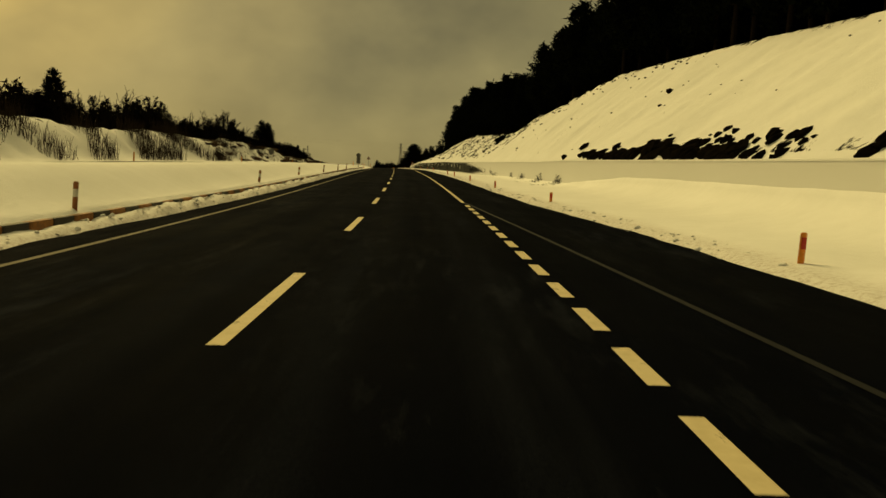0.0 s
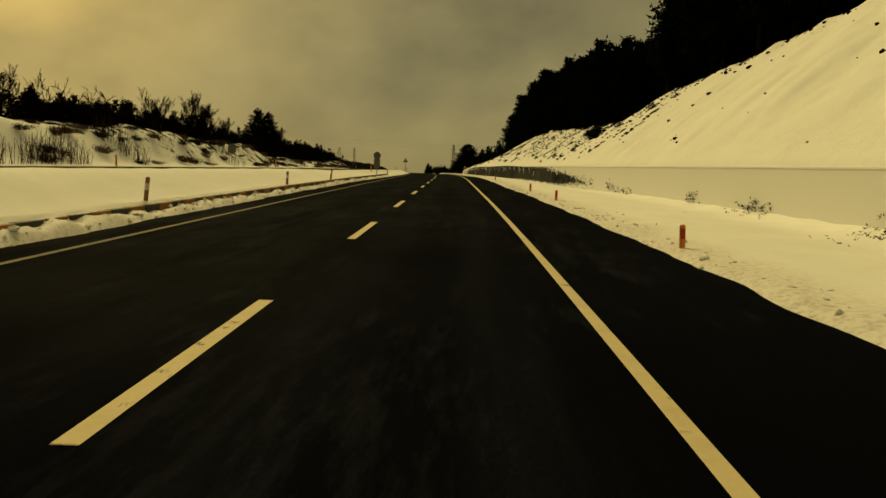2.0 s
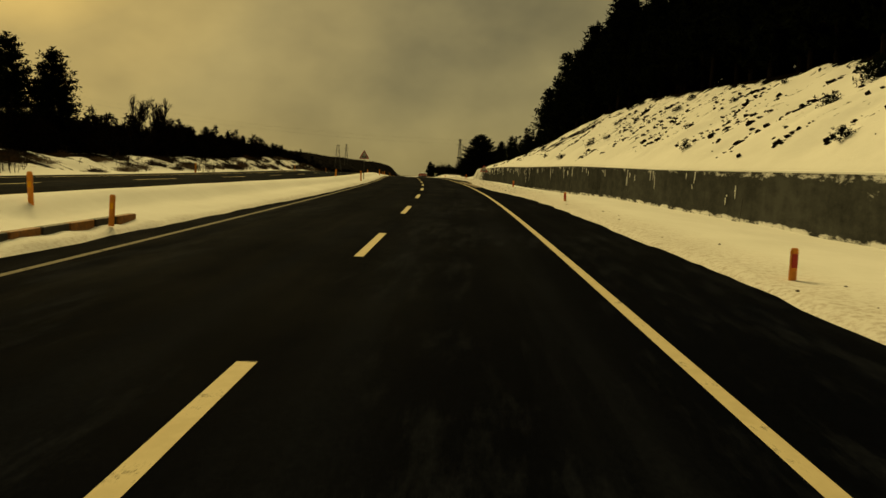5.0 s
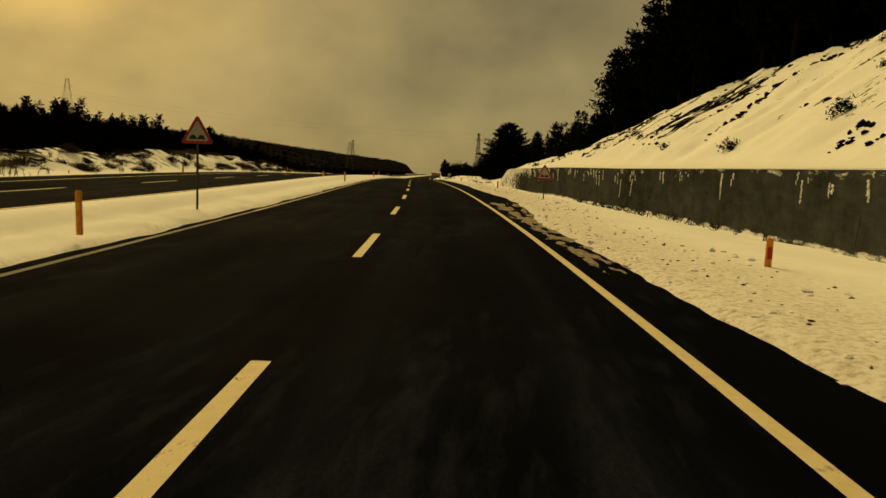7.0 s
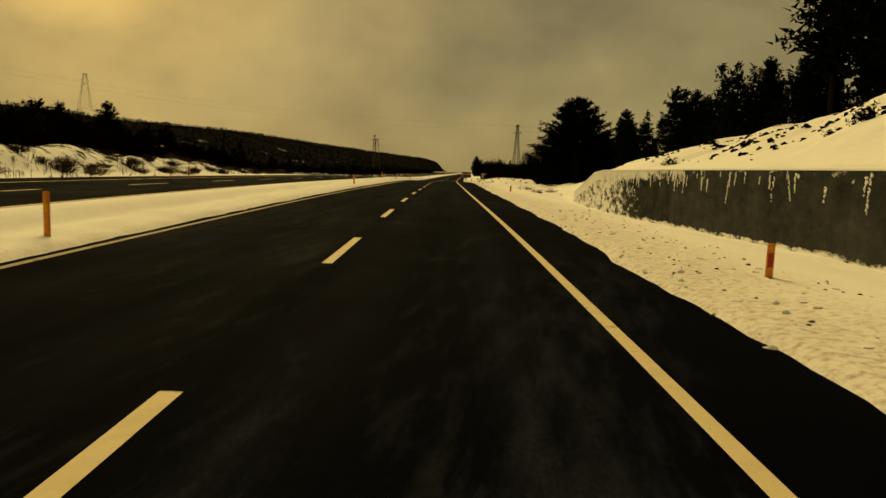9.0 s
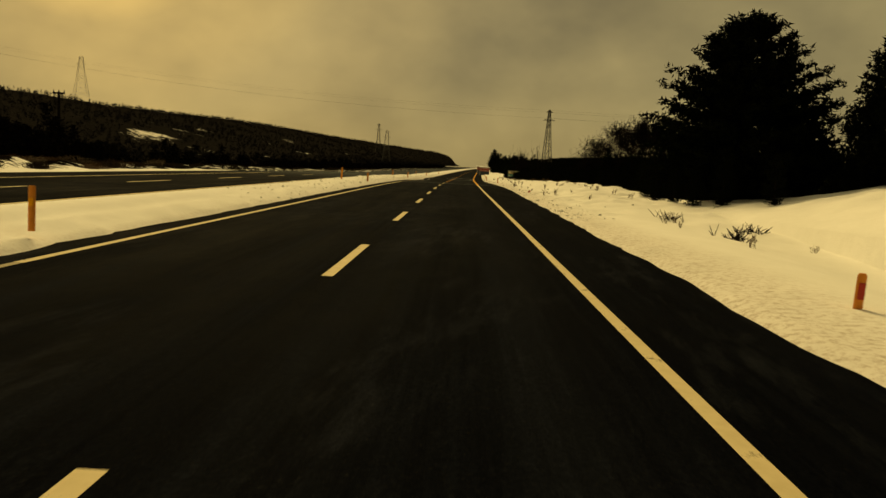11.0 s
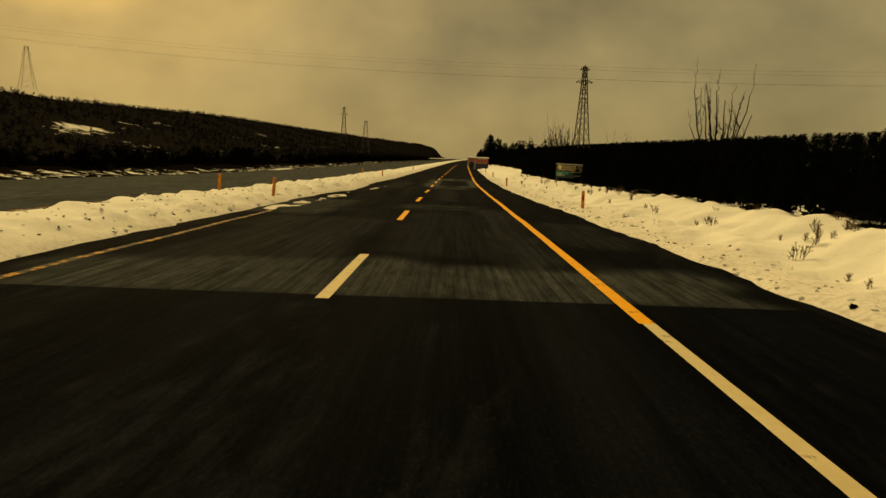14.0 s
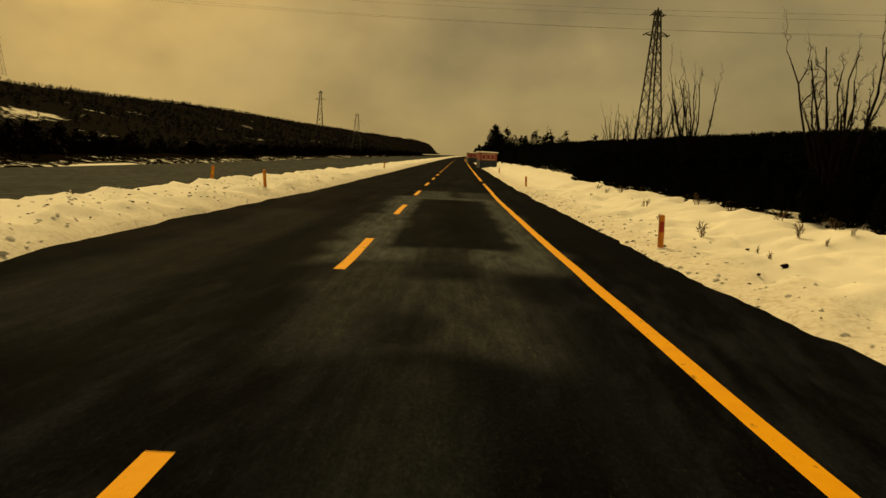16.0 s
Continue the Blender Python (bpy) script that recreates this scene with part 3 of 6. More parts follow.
TAR_AT = ((404.6, 422.5, 0.42, 2.78, 0.96), (400.6, 405.0, 0.95, 2.0, 0.75), (396.6, 398.2, 0.75, 1.35, 0.8), (374.6, 379.5, 1.2, 3.0, 0.5), (372.4, 373.0, 0.6, 3.3, 0.9), (383.0, 394.0, 1.85, 3.2, 0.5), (377.0, 398.0, -5.0, -3.5, 0.6), (424.6, 428.0, -0.5, 0.0, 0.8), (413.0, 420.0, -3.6, -1.4, 0.5))


def road_sheet(name, s0, s1, ds, d_list, h_fn, label):
    st = np.linspace(s0, s1, int((s1 - s0) / ds) + 2)
    S2, D2 = np.meshgrid(st, np.asarray(d_list), indexing="ij")
    wheel = np.exp(-((D2 - 0.75) / 0.35) ** 2) + np.exp(-((D2 - 2.55) / 0.35) ** 2) + 0.7 * np.exp(-((D2 + 0.9) / 0.35) ** 2) + 0.7 * np.exp(-((D2 + 2.8) / 0.35) ** 2)
    age = (S2 >= OLD_FROM) * 1.0 if s0 >= OLD_FROM else 0.75 * ss(S2, 225, 300)
    worn, tar = 0 * S2, 0 * S2
    if s1 > OLD_FROM and s0 < 430:
        for a0, a1, b0, b1, k in WORN_SHEEN_AT:
            worn = np.maximum(worn, k * soft_box(S2, D2, a0, a1, b0, b1))
        for a0, a1, b0, b1, k in TAR_AT:
            tar = np.maximum(tar, k * soft_box(S2, D2, a0, a1, b0, b1, 0.16))
    ob = sheet(name, S2, D2, h_fn(S2, D2), M_ASPHALT, {"wear": wheel, "age": age, "worn": worn, "tar": tar, "across": D2, "station": S2})
    return tagged(ob, label, "road", kind="structure")


OLD_FROM = 352.2


def near_h(s, d):
    return 0.0 * s + 0.012 * wob(s, d, 1.9) * ss(s, 352.3, 356)


road = road_sheet("road", -50, OLD_FROM, 0.6, np.arange(-5.7, 7.6, 0.35), near_h, "smooth dark damp asphalt carriageway")
road_old = road_sheet("road", OLD_FROM, 430, 0.22, np.arange(-5.7, 7.6, 0.16), near_h, "old worn and patched asphalt carriageway")
road_far = road_sheet("road", 430, 1555, 6.0, np.arange(-5.7, 7.0, 1.2), lambda s, d: 0 * s, "dark damp asphalt carriageway running on to the horizon")
st = np.concatenate([np.arange(-50, 440, 2.0), np.arange(440, 1550, 12.0)])
S2, D2 = np.meshgrid(st, np.linspace(0.4, -8.1, 12), indexing="ij")
D2 = D2 * (1 + far_shoulder(S2) / 8.1 * (D2 < 0))
lrd, lrh = left_road(S2)
road_left = sheet("road", S2, lrd + D2, lrh, M_ASPHALT, {"worn": 0.8 * ss(S2, 315, 365), "tar": 0 * S2, "wear": 0 * S2, "age": 0.1 + 0.9 * ss(S2, 280, 360), "across": D2, "station": S2})
tagged(road_left, "dark asphalt far carriageway beyond the snowy median", "road", kind="structure")


def stripe_mesh(name, s0, s1, d_fn, h_fn, width, material, ds=1.0):
    n = max(2, int((s1 - s0) / ds) + 1)
    st = np.linspace(s0, s1, n)
    S_, E_ = np.meshgrid(st, np.array([-width / 2, width / 2]), indexing="ij")
    D_ = d_fn(S_) + E_
    return sheet(name, S_, D_, h_fn(S_, D_) + 0.005, material, smooth=False)


def stripe(name, s0, s1, d, width, material, parent=road, label="", wobble=0.0):
    ob = stripe_mesh(name, s0, s1, lambda s: d + wobble * wob(s, 0 * s, 1.7), near_h, width, material)
    ob.parent = parent
    return tagged(ob, label)


PERIOD, DASH, FIRST = 11.928, 4.65, 6.0
JOINT = 351.0
OFF = 1.60
stripe("edge_line", 32.6, JOINT, 3.48, 0.14, M_WHITE, label="solid white edge line")
stripe("edge_line", JOINT, 430, 3.47, 0.17, M_YELLOW, label="solid yellow edge line", wobble=0.01)
stripe("edge_line", 430, 800, 3.5, 0.18, M_YELLOW, label="solid yellow edge line")
stripe("edge_line", -50, 196, 4.04 * -1, 0.13, M_DULL, label="dirty white edge line")
stripe("edge_line", 196, 280, 4.04 * -1, 0.14, M_MID, label="dulled white edge line")
stripe("edge_line", 280, JOINT, 4.04 * -1, 0.15, M_WHITE, label="solid white edge line")
stripe("edge_line", JOINT, 368, 4.04 * -1, 0.14, M_YWORN, label="worn yellow edge line", wobble=0.02)
stripe_t = stripe_mesh("faded_line", -20, 33, lambda s: prof(s, (-45, 8.0), (5.3, 5.1), (28.3, 3.8), (33, 3.52)), near_h, 0.10, M_FADED)
stripe_t.parent = road
for i in range(-4, 66):
    s0 = FIRST + PERIOD * i + (OFF if i >= 30 else 0)
    if s0 > 700:
        break
    stripe("lane_dash", s0, s0 + DASH, 0.0, 0.16, M_YELLOW if i >= 30 else M_WHITE, wobble=0.02 if i >= 30 else 0.0)
for i in range(40):
    s1 = 30.85 - 2.04 * i
    if s1 < -48:
        break
    stripe("block_dash", s1 - 1.28, s1, 3.50, 0.17, M_WHITE)
far_h = lambda s, d: left_road(s)[1]
for s0, s1, o, m in ((-50, 340, 0.0, M_WHITE), (-50, 340, -7.0, M_WHITE), (340, 800, 0.0, M_YWORN)):
    q = stripe_mesh("edge_line", s0, s1, lambda s: left_road(s)[0] + o, far_h, 0.15, m, 4.0)
    q.parent = road_left
for i in range(-2, 29):
    s0 = 2.0 + PERIOD * i
    q = stripe_mesh("lane_dash", s0, s0 + DASH, lambda s: left_road(s)[0] - 3.5, far_h, 0.15, M_WHITE, 2.0)
    q.parent = road_left

# ---- retaining wall of the cutting ----
st = np.concatenate([np.arange(-50, WALL_END, 0.5), [WALL_END]])
wt = lambda s: prof(s, *WALL_TOP)
rows_h = np.linspace(0, 1, 22)
S2, R2 = np.meshgrid(st, rows_h, indexing="ij")
H2 = -1.5 + (wt(S2) + 1.5) * R2
foot_h = ground_h(S2, 0 * S2 + WALL_D - 0.25)
rel = (H2 - foot_h) / (wt(S2) - foot_h)
# blown snow covers the wall early on; a stain widens over it until the concrete is bare
cover = prof(S2, (-60, 1.4), (92, 1.35), (104, 1.2), (116, 1.05), (128, 0.88), (140, 0.66), (152, 0.36), (165, 0.2), (900, 0.2))
stain = np.exp(-((rel - 0.36) / 0.26) ** 2) * prof(S2, (100, 0), (108, 0.12), (118, 0.34), (130, 0.55), (155, 0.25), (900, 0.2))
top_chunk = ss(H2, wt(S2) - prof(S2, (120, 0.6), (170, 0.7), (205, 0.9), (216, 1.5), (226, 1.6), (236, 1.1), (262, 1.2), (900, 0.8)), wt(S2) - 0.12)
hung = top_chunk * prof(S2, (110, 0.3), (140, 0.72), (160, 0.56), (255, 0.52), (264, 0.86), (272, 1.1), (279, 1.4), (900, 1.4))
rime = ss(foot_h + 0.42 - H2, 0, 0.36) * prof(S2, (90, 0.0), (130, 0.75), (900, 0.85))
cling = np.maximum(np.maximum(np.maximum(cover - stain, hung), rime), prof(S2, (256, 0.0), (266, 0.55), (274, 0.75), (900, 0.9)))
runs = ss(H2, wt(S2) - prof(S2, (150, 0.3), (222, 0.7), (236, 1.5), (262, 1.3), (276, 0.9), (900, 0.9)), wt(S2)) ** 0.7 * prof(S2, (150, 0.42), (215, 0.55), (232, 0.80), (255, 0.9), (264, 1.1), (276, 1.1), (900, 0.9))
runs = runs * (0.78 + 0.5 * wob(S2, 0 * S2 + 9, 1.9))
wall = sheet("wall_right", S2, WALL_D + 0 * S2, H2, M_CONCRETE, {"cling": cling, "runs": runs}, smooth=False)
tagged(wall, "dark stained concrete retaining wall, partly plastered with blown snow", "retaining wall", kind="structure")
# coping and the wall's thickness
S2, R2 = np.meshgrid(st, np.arange(4), indexing="ij")
Dc = WALL_D + np.choose(R2.astype(int), [-0.02, -0.02, 0.5, 0.5])
Hc = wt(S2) + np.choose(R2.astype(int), [-0.035, 0.02, 0.06, -0.3])
cop = sheet("coping", S2, Dc, Hc, M_SNOW, {"dirt": 0 * S2, "bare": 0 * S2}, smooth=False)
cop.parent = wall
tagged(cop, "snow capped coping")
for s in (212.5, 231.6, 249.6, 268.5, 193.0, 174.0, 155.0):
    bm = bmesh.new()
    box(bm, -0.012, 0.02, -0.02, 0.02, -0.75, 0.55 + 0.35 * math.sin(s))
    jt = part("joint", bm, M_BLACK, wall, "dark slanting joint")
    jt.matrix_basis = place(s, WALL_D, 0.45, 0, 0, 13)

# snow sticking to the concrete in drips below the coping
dr = np.random.default_rng(301)
drip_s, drip_h, drip_l, drip_w = [], [], [], []
for c0 in [157.0, 161, 168, 173, 181, 187, 193, 196.5, 203, 208.5, 211.5, 217, 221, 226, 229, 233.5, 236, 241, 245, 247.5, 251, 254, 257, 259, 261, 263, 265, 267, 268.5, 270, 271, 272, 273, 274, 275, 276]:
    for _k in range(int(dr.integers(3, 6)) + (2 if c0 > 255 else 0)):
        drip_s.append(c0 + dr.normal() * 0.75)
        drip_h.append(float(wt(drip_s[-1])) - 0.06 - abs(dr.normal()) * 0.26)
        drip_l.append(dr.uniform(0.08, 0.55) ** 1.2 * (2.2 if dr.random() < 0.3 else 1.2))
        drip_w.append(dr.uniform(0.025, 0.085))
bm = bmesh.new()
bmesh.ops.create_icosphere(bm, subdivisions=1, radius=1.0)
ball_v = np.array([v.co[:] for v in bm.verts])
ball_f = np.array([[v.index for v in f.verts] for f in bm.faces])
bm.free()
dv, df, n0 = [], [], 0
for s, h_, l_, w_ in zip(drip_s, drip_h, drip_l, drip_w):
    th = heading(s)
    n_l = max(2, int(l_ / 0.05))
    slide = 0.08 + dr.normal() * 0.12
    for i in range(n_l):
        f = (i + 0.5) / n_l
        if dr.random() < 0.1:
            continue
        r_w = w_ * (1.0 - 0.5 * f) * dr.uniform(0.35, 1.3)
        c = at(s + slide * f * l_ + dr.normal() * 0.025, WALL_D - 0.005, h_ - f * l_)
        q = ball_v * (1 + 0.22 * dr.normal(size=(len(ball_v), 1))) * np.array((0.028, r_w, l_ / n_l * dr.uniform(0.5, 1.1)))
        q = np.stack([q[:, 0] * math.cos(th) - q[:, 1] * math.sin(th), q[:, 0] * math.sin(th) + q[:, 1] * math.cos(th), q[:, 2]], -1) + c
        dv.append(q)
        df.append(ball_f + n0)
        n0 += len(ball_v)
drips = new("wall_snow", pymesh("wall_snow", np.concatenate(dv), np.concatenate(df).tolist(), M_SNOW, True))
tagged(drips, "drips and clots of snow sticking to the concrete wall", "snow", kind="stuff")

M_EARTH = plain("wet_earth", (0.02, 0.014, 0.009), (0.07, 0.048, 0.03), 9, 0.9, spec=0.0)
M_SLUSH = plain("dirty_slush", (0.03, 0.022, 0.015), (0.62, 0.51, 0.37), 11, 0.8, spec=0.1, bump=1.0, dist=0.04)
# slush thrown on the hard shoulder
st = np.arange(178, 214, 0.07)
S2, D2 = np.meshgrid(st, np.arange(3.58, 5.5, 0.045), indexing="ij")
rough = 0.012 * wob(S2 * 0.45, D2, 0.17) + 0.010 * wob(S2, D2, 0.10)
along = ss(S2, 180, 188) * (1 - ss(S2, 205, 211))
inner = np.exp(-((D2 - 4.0 - 0.12 * wob(S2, 0 * S2, 4.0)) / prof(S2, (180, 0.16), (197, 0.2), (202, 0.34), (900, 0.3))) ** 2)
outer = np.exp(-((D2 - snow_edge_right(S2) + 0.05) / 0.25) ** 2)
streak = 0.8 * wob(S2 * 0.12, D2, 0.10) + 0.7 * wob(S2 * 0.35, D2 + 3, 0.2) + 0.5 * wob(S2, D2, 0.14)
body_ = ss(streak + 1.5 * np.maximum(inner, 0.8 * outer) - 1.05, -0.3, 0.5) * along
H2 = -0.06 + 0.055 * ss(body_, 0.0, 0.5) + (0.03 * body_ + rough) * ss(body_, 0.2, 0.8)
slush = sheet("slush", S2, D2, H2, M_SLUSH)
tagged(slush, "dirty brown slush ridges on the hard shoulder", "slush", kind="stuff")
# packed snow left on the old pavement beside the median
st = np.arange(366, 401, 0.15)
S2, D2 = np.meshgrid(st, np.arange(-5.2, -2.5, 0.06), indexing="ij")
axis = prof(S2, (366, -4.4), (376, -3.95), (382, -3.7), (386, -3.8), (391, -3.4), (398, -2.95))
wide = prof(S2, (366, 0.15), (372, 0.5), (378, 0.55), (383, 0.35), (386, 0.22), (388, 0.08), (391, 0.15), (395, 0.12), (398, 0.02))
body_ = np.exp(-((D2 - axis) / wide) ** 2)
H2 = -0.05 + 0.062 * body_ + (0.05 * wob(S2 * 0.3, D2, 0.3) + 0.02 * wob(S2, D2, 0.15)) * ss(body_, 0.1, 0.5)
H2 = -0.05 + (H2 + 0.05) * ss(wob(S2 * 0.6, D2, 0.75) + 0.5 * wob(S2, D2, 0.3) + prof(S2, (372, 0.0), (377, 0.35), (384, 0.35), (388, 0.0)), -0.05, 0.25)
scraps = sheet("packed_snow", S2, D2, H2, M_SNOW, {"dirt": 0.7 + 0 * S2, "bare": 0 * S2})
tagged(scraps, "flat dirty scraps of packed snow on the patched road edge", "slush", kind="stuff")

# ---- far hill to the left, and the low land out to the horizon ----
AX = math.radians(6.5)
A0 = at(300, 0, 0)


def hill_at(u, v):
    u, v = np.asarray(u, float), np.asarray(v, float)
    v_in = v
    v = v * (1 - 0.80 * ss(u, 2100, 4300))
    x = A0[0] - np.sin(AX) * u - np.cos(AX) * v
    y = A0[1] + np.cos(AX) * u - np.sin(AX) * v
    crest = prof(u, (-600, 34), (700, 46), (1130, 56), (1700, 66), (2700, 68), (3400, 60), (4400, 50))
    v = v_in
    z = -2.5 - 0.0131 * u + crest * ss(v, 70, 430) * (1 - 0.35 * ss(v, 480, 900)) + 3.0 * wob(u, v, 90.0) * ss(v, 90, 200) + 1.2 * wob(u, v, 31.0) * ss(v, 80, 140)
    return np.stack(np.broadcast_arrays(x, y, z), -1)


# snowy clearings on the hillside: place along and up the slope, and reach
GLADES = ((480, 192, 26, 20), (440, 172, 24, 18), (455, 150, 30, 13), (395, 128, 22, 13), (620, 205, 11, 13), (780, 250, 12, 14), (430, 112, 12, 14), (830, 212, 12, 14), (900, 212, 14, 15), (1360, 290, 26, 14), (840, 166, 14, 14), (560, 98, 11, 11), (540, 190, 10, 12), (590, 250, 12, 14), (1120, 240, 18, 13), (1700, 300, 32, 14), (1000, 140, 18, 13), (1250, 180, 24, 14), (700, 270, 11, 12), (660, 140, 11, 12), (640, 225, 10, 12), (520, 130, 10, 12), (730, 190, 11, 13))


def glade(u, v):
    """1 in the clearings, 0 in the wood."""
    return np.clip(sum(1.3 * np.exp(-((u - a_) / ru) ** 2 - ((v - b_) / rv) ** 2) for a_, b_, ru, rv in GLADES), 0, 1)


def hill_mat():
    k = Mat("scrubby_snow_hillside", 0.9, 0.0, 0.0)
    big, mid, fine = k.noise(0.02, 3, 0.5), k.noise(0.22, 5, 0.75), k.noise(0.35, 4, 0.7)
    low = k.attr("low")
    v = k.math("ADD", k.math("MULTIPLY_ADD", mid, 0.62, k.math("MULTIPLY", big, 0.55)), k.math("MULTIPLY", low, 0.255))
    # scrub colour lifted towards grey to paint in the distance haze
    scrub = k.ramp(fine, (0.3, (0.008, 0.0074, 0.0072)), (0.8, (0.020, 0.0182, 0.0175)))
    k.color(k.mix(scrub, (0.84, 0.82, 0.79), k.ramp(v, (0.86, (0, 0, 0)), (0.89, (1, 1, 1)))))
    k.bump(fine, 0.8, 1.5)
    return k.m


uu, vv = np.meshgrid(np.concatenate([np.arange(-420, 1000, 9.0), np.arange(1000, 4420, 22.0)]), np.concatenate([np.arange(48, 500, 9.0), np.arange(500, 1000, 60.0)]), indexing="ij")
HP = hill_at(uu, vv)
idx = np.arange(uu.size).reshape(uu.shape)
hq = np.stack([idx[:-1, :-1], idx[1:, :-1], idx[1:, 1:], idx[:-1, 1:]], -1).reshape(-1, 4)
hm = pymesh("hillside", HP.reshape(-1, 3), hq.tolist(), hill_mat(), True)
a = hm.attributes.new("low", "FLOAT", "POINT")
a.data.foreach_set("value", (glade(uu, vv)).ravel())
tagged(new("hillside", hm), "dark wooded hillside with snow showing between the scrub", "hill", kind="structure")
gx, gy = np.meshgrid(np.linspace(-2600, 2600, 27), np.linspace(-700, 4300, 27), indexing="ij")
gz = -9.0 - 0.0128 * np.clip(gy - 300, -400, 5000)
idx = np.arange(gx.size).reshape(gx.shape)
q = np.stack([idx[:-1, :-1], idx[1:, :-1], idx[1:, 1:], idx[:-1, 1:]], -1).reshape(-1, 4)
far_land = new("land", pymesh("land", np.stack([gx, gy, gz], -1).reshape(-1, 3), q.tolist(), M_SNOW, True))
tagged(far_land, "snow covered low land out to the horizon", "snow field", kind="structure")

# ---- trees ----


def tufts(rng, centres, size, n, flat=0.7):
    """Many small pointed leaves of needles round the centres: vertices and triangles."""
    c = np.repeat(centres, n, axis=0)
    k = len(c)
    a = rng.normal(size=(k, 3))
    a[:, 2] = a[:, 2] * flat + 0.35
    a /= np.linalg.norm(a, axis=1)[:, None]
    b = np.cross(a, rng.normal(size=(k, 3)))
    b /= np.linalg.norm(b, axis=1)[:, None] + 1e-9
    L = size * rng.uniform(0.6, 1.25, (k, 1))
    root = c + rng.normal(size=(k, 3)) * size * 0.35
    v = np.stack([root - b * L * 0.22, root + b * L * 0.22, root + a * L], 1)
    return v.reshape(-1, 3), np.arange(3 * k).reshape(-1, 3)


def prism(a, b, ra, rb, n=4):
    a, b = np.asarray(a, float), np.asarray(b, float)
    d = b - a
    d = d / (np.linalg.norm(d) + 1e-9)
    p = np.cross(d, (0.3, 0.5, 0.81) if abs(d[2]) < 0.9 else (1, 0, 0))
    p /= np.linalg.norm(p)
    q = np.cross(d, p)
    ang = np.arange(n) * 2 * np.pi / n
    ring = np.cos(ang)[:, None] * p + np.sin(ang)[:, None] * q
    v = np.concatenate([a + ring * ra, b + ring * rb])
    f = [(i, (i + 1) % n, n + (i + 1) % n, n + i) for i in range(n)]
    return v, f


class Heap:
    def __init__(self):
        self.v, self.f, self.n = [], [], 0

    def add(self, v, f):
        self.v.append(np.asarray(v))
        self.f += [tuple(int(i) + self.n for i in t) for t in f]
        self.n += len(v)

    def mesh(self, name, material):
        return pymesh(name, np.concatenate(self.v), self.f, material)


def pine_meshes(seed, height, spread, whorls, per, tuft_n, tuft, bare=0.12, ragged=0.3):
    """Trunk and crown of a black pine: tiers of boughs that turn up at the ends, with gaps."""
    rng = np.random.default_rng(seed)
    trunk, crown = Heap(), Heap()
    lean = rng.normal(size=2) * 0.02 * height
    spine = lambda f: np.array([lean[0] * f * f, lean[1] * f * f, height * f])
    fs = np.linspace(0, 0.97, 6)
    for f0, f1 in zip(fs[:-1], fs[1:]):
        trunk.add(*prism(spine(f0), spine(f1), height * 0.017 * (1.05 - f0), height * 0.017 * (1.05 - f1), 7))
    cs = []
    for i in range(whorls):
        f = bare + (1 - bare) * (i + rng.uniform(-0.3, 0.3)) / whorls
        f = min(max(f, 0.03), 0.985)
        g = (f - bare) / (1 - bare)
        R = spread * (0.35 + 1.0 * min(1, max(g, 0) * 4)) / 1.35 * (1 - max(g, 0) ** 1.5) ** 0.8 + 0.12
        a0 = rng.uniform(0, 6.28)
        for j in range(per):
            if rng.random() < 0.12:
                continue
            az = a0 + 6.283 * j / per + rng.normal() * 0.25
            r = R * rng.uniform(1 - ragged, 1 + ragged * 0.7)
            root = spine(f)
            droop = -0.12 + 0.42 * g
            tip = root + np.array([math.cos(az) * r, math.sin(az) * r, r * droop + 0.10 * r])
            mid = root + (tip - root) * 0.55 - np.array([0, 0, 0.06 * r])
            trunk.add(*prism(root, mid, 0.012 * height * (1 - f) * 0.5 + 0.012, 0.012, 3))
            trunk.add(*prism(mid, tip, 0.012, 0.005, 3))
            m = max(2, int(r / (tuft * 0.75)))
            for t in np.linspace(0.3, 1.0, m):
                p = root + (mid - root) * (t / 0.55) if t < 0.55 else mid + (tip - mid) * ((t - 0.55) / 0.45)
                w = tuft * 0.5 * (1.25 - t)
                cs.append(p + np.array([rng.normal() * w, rng.normal() * w, 0.12 * tuft + abs(rng.normal()) * 0.2 * tuft]))
                if t < 0.85:
                    side = np.array([-math.sin(az), math.cos(az), 0.15]) * rng.choice((-1, 1)) * r * 0.28 * rng.uniform(0.5, 1.2)
                    cs.append(p + side)
    cs += [spine(1.0) + np.array([0, 0, -0.15 * tuft * i]) for i in range(3)]
    crown.add(*tufts(rng, np.array(cs), tuft, tuft_n))
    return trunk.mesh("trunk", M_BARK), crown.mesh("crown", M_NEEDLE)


def tree_from(meshes, m, label, group, name="pine_tree"):
    t = thing(name, m, label, "tree", group)
    for me in meshes:
        o = new(me.name.split(".")[0], me)
        o.parent = t
    return t


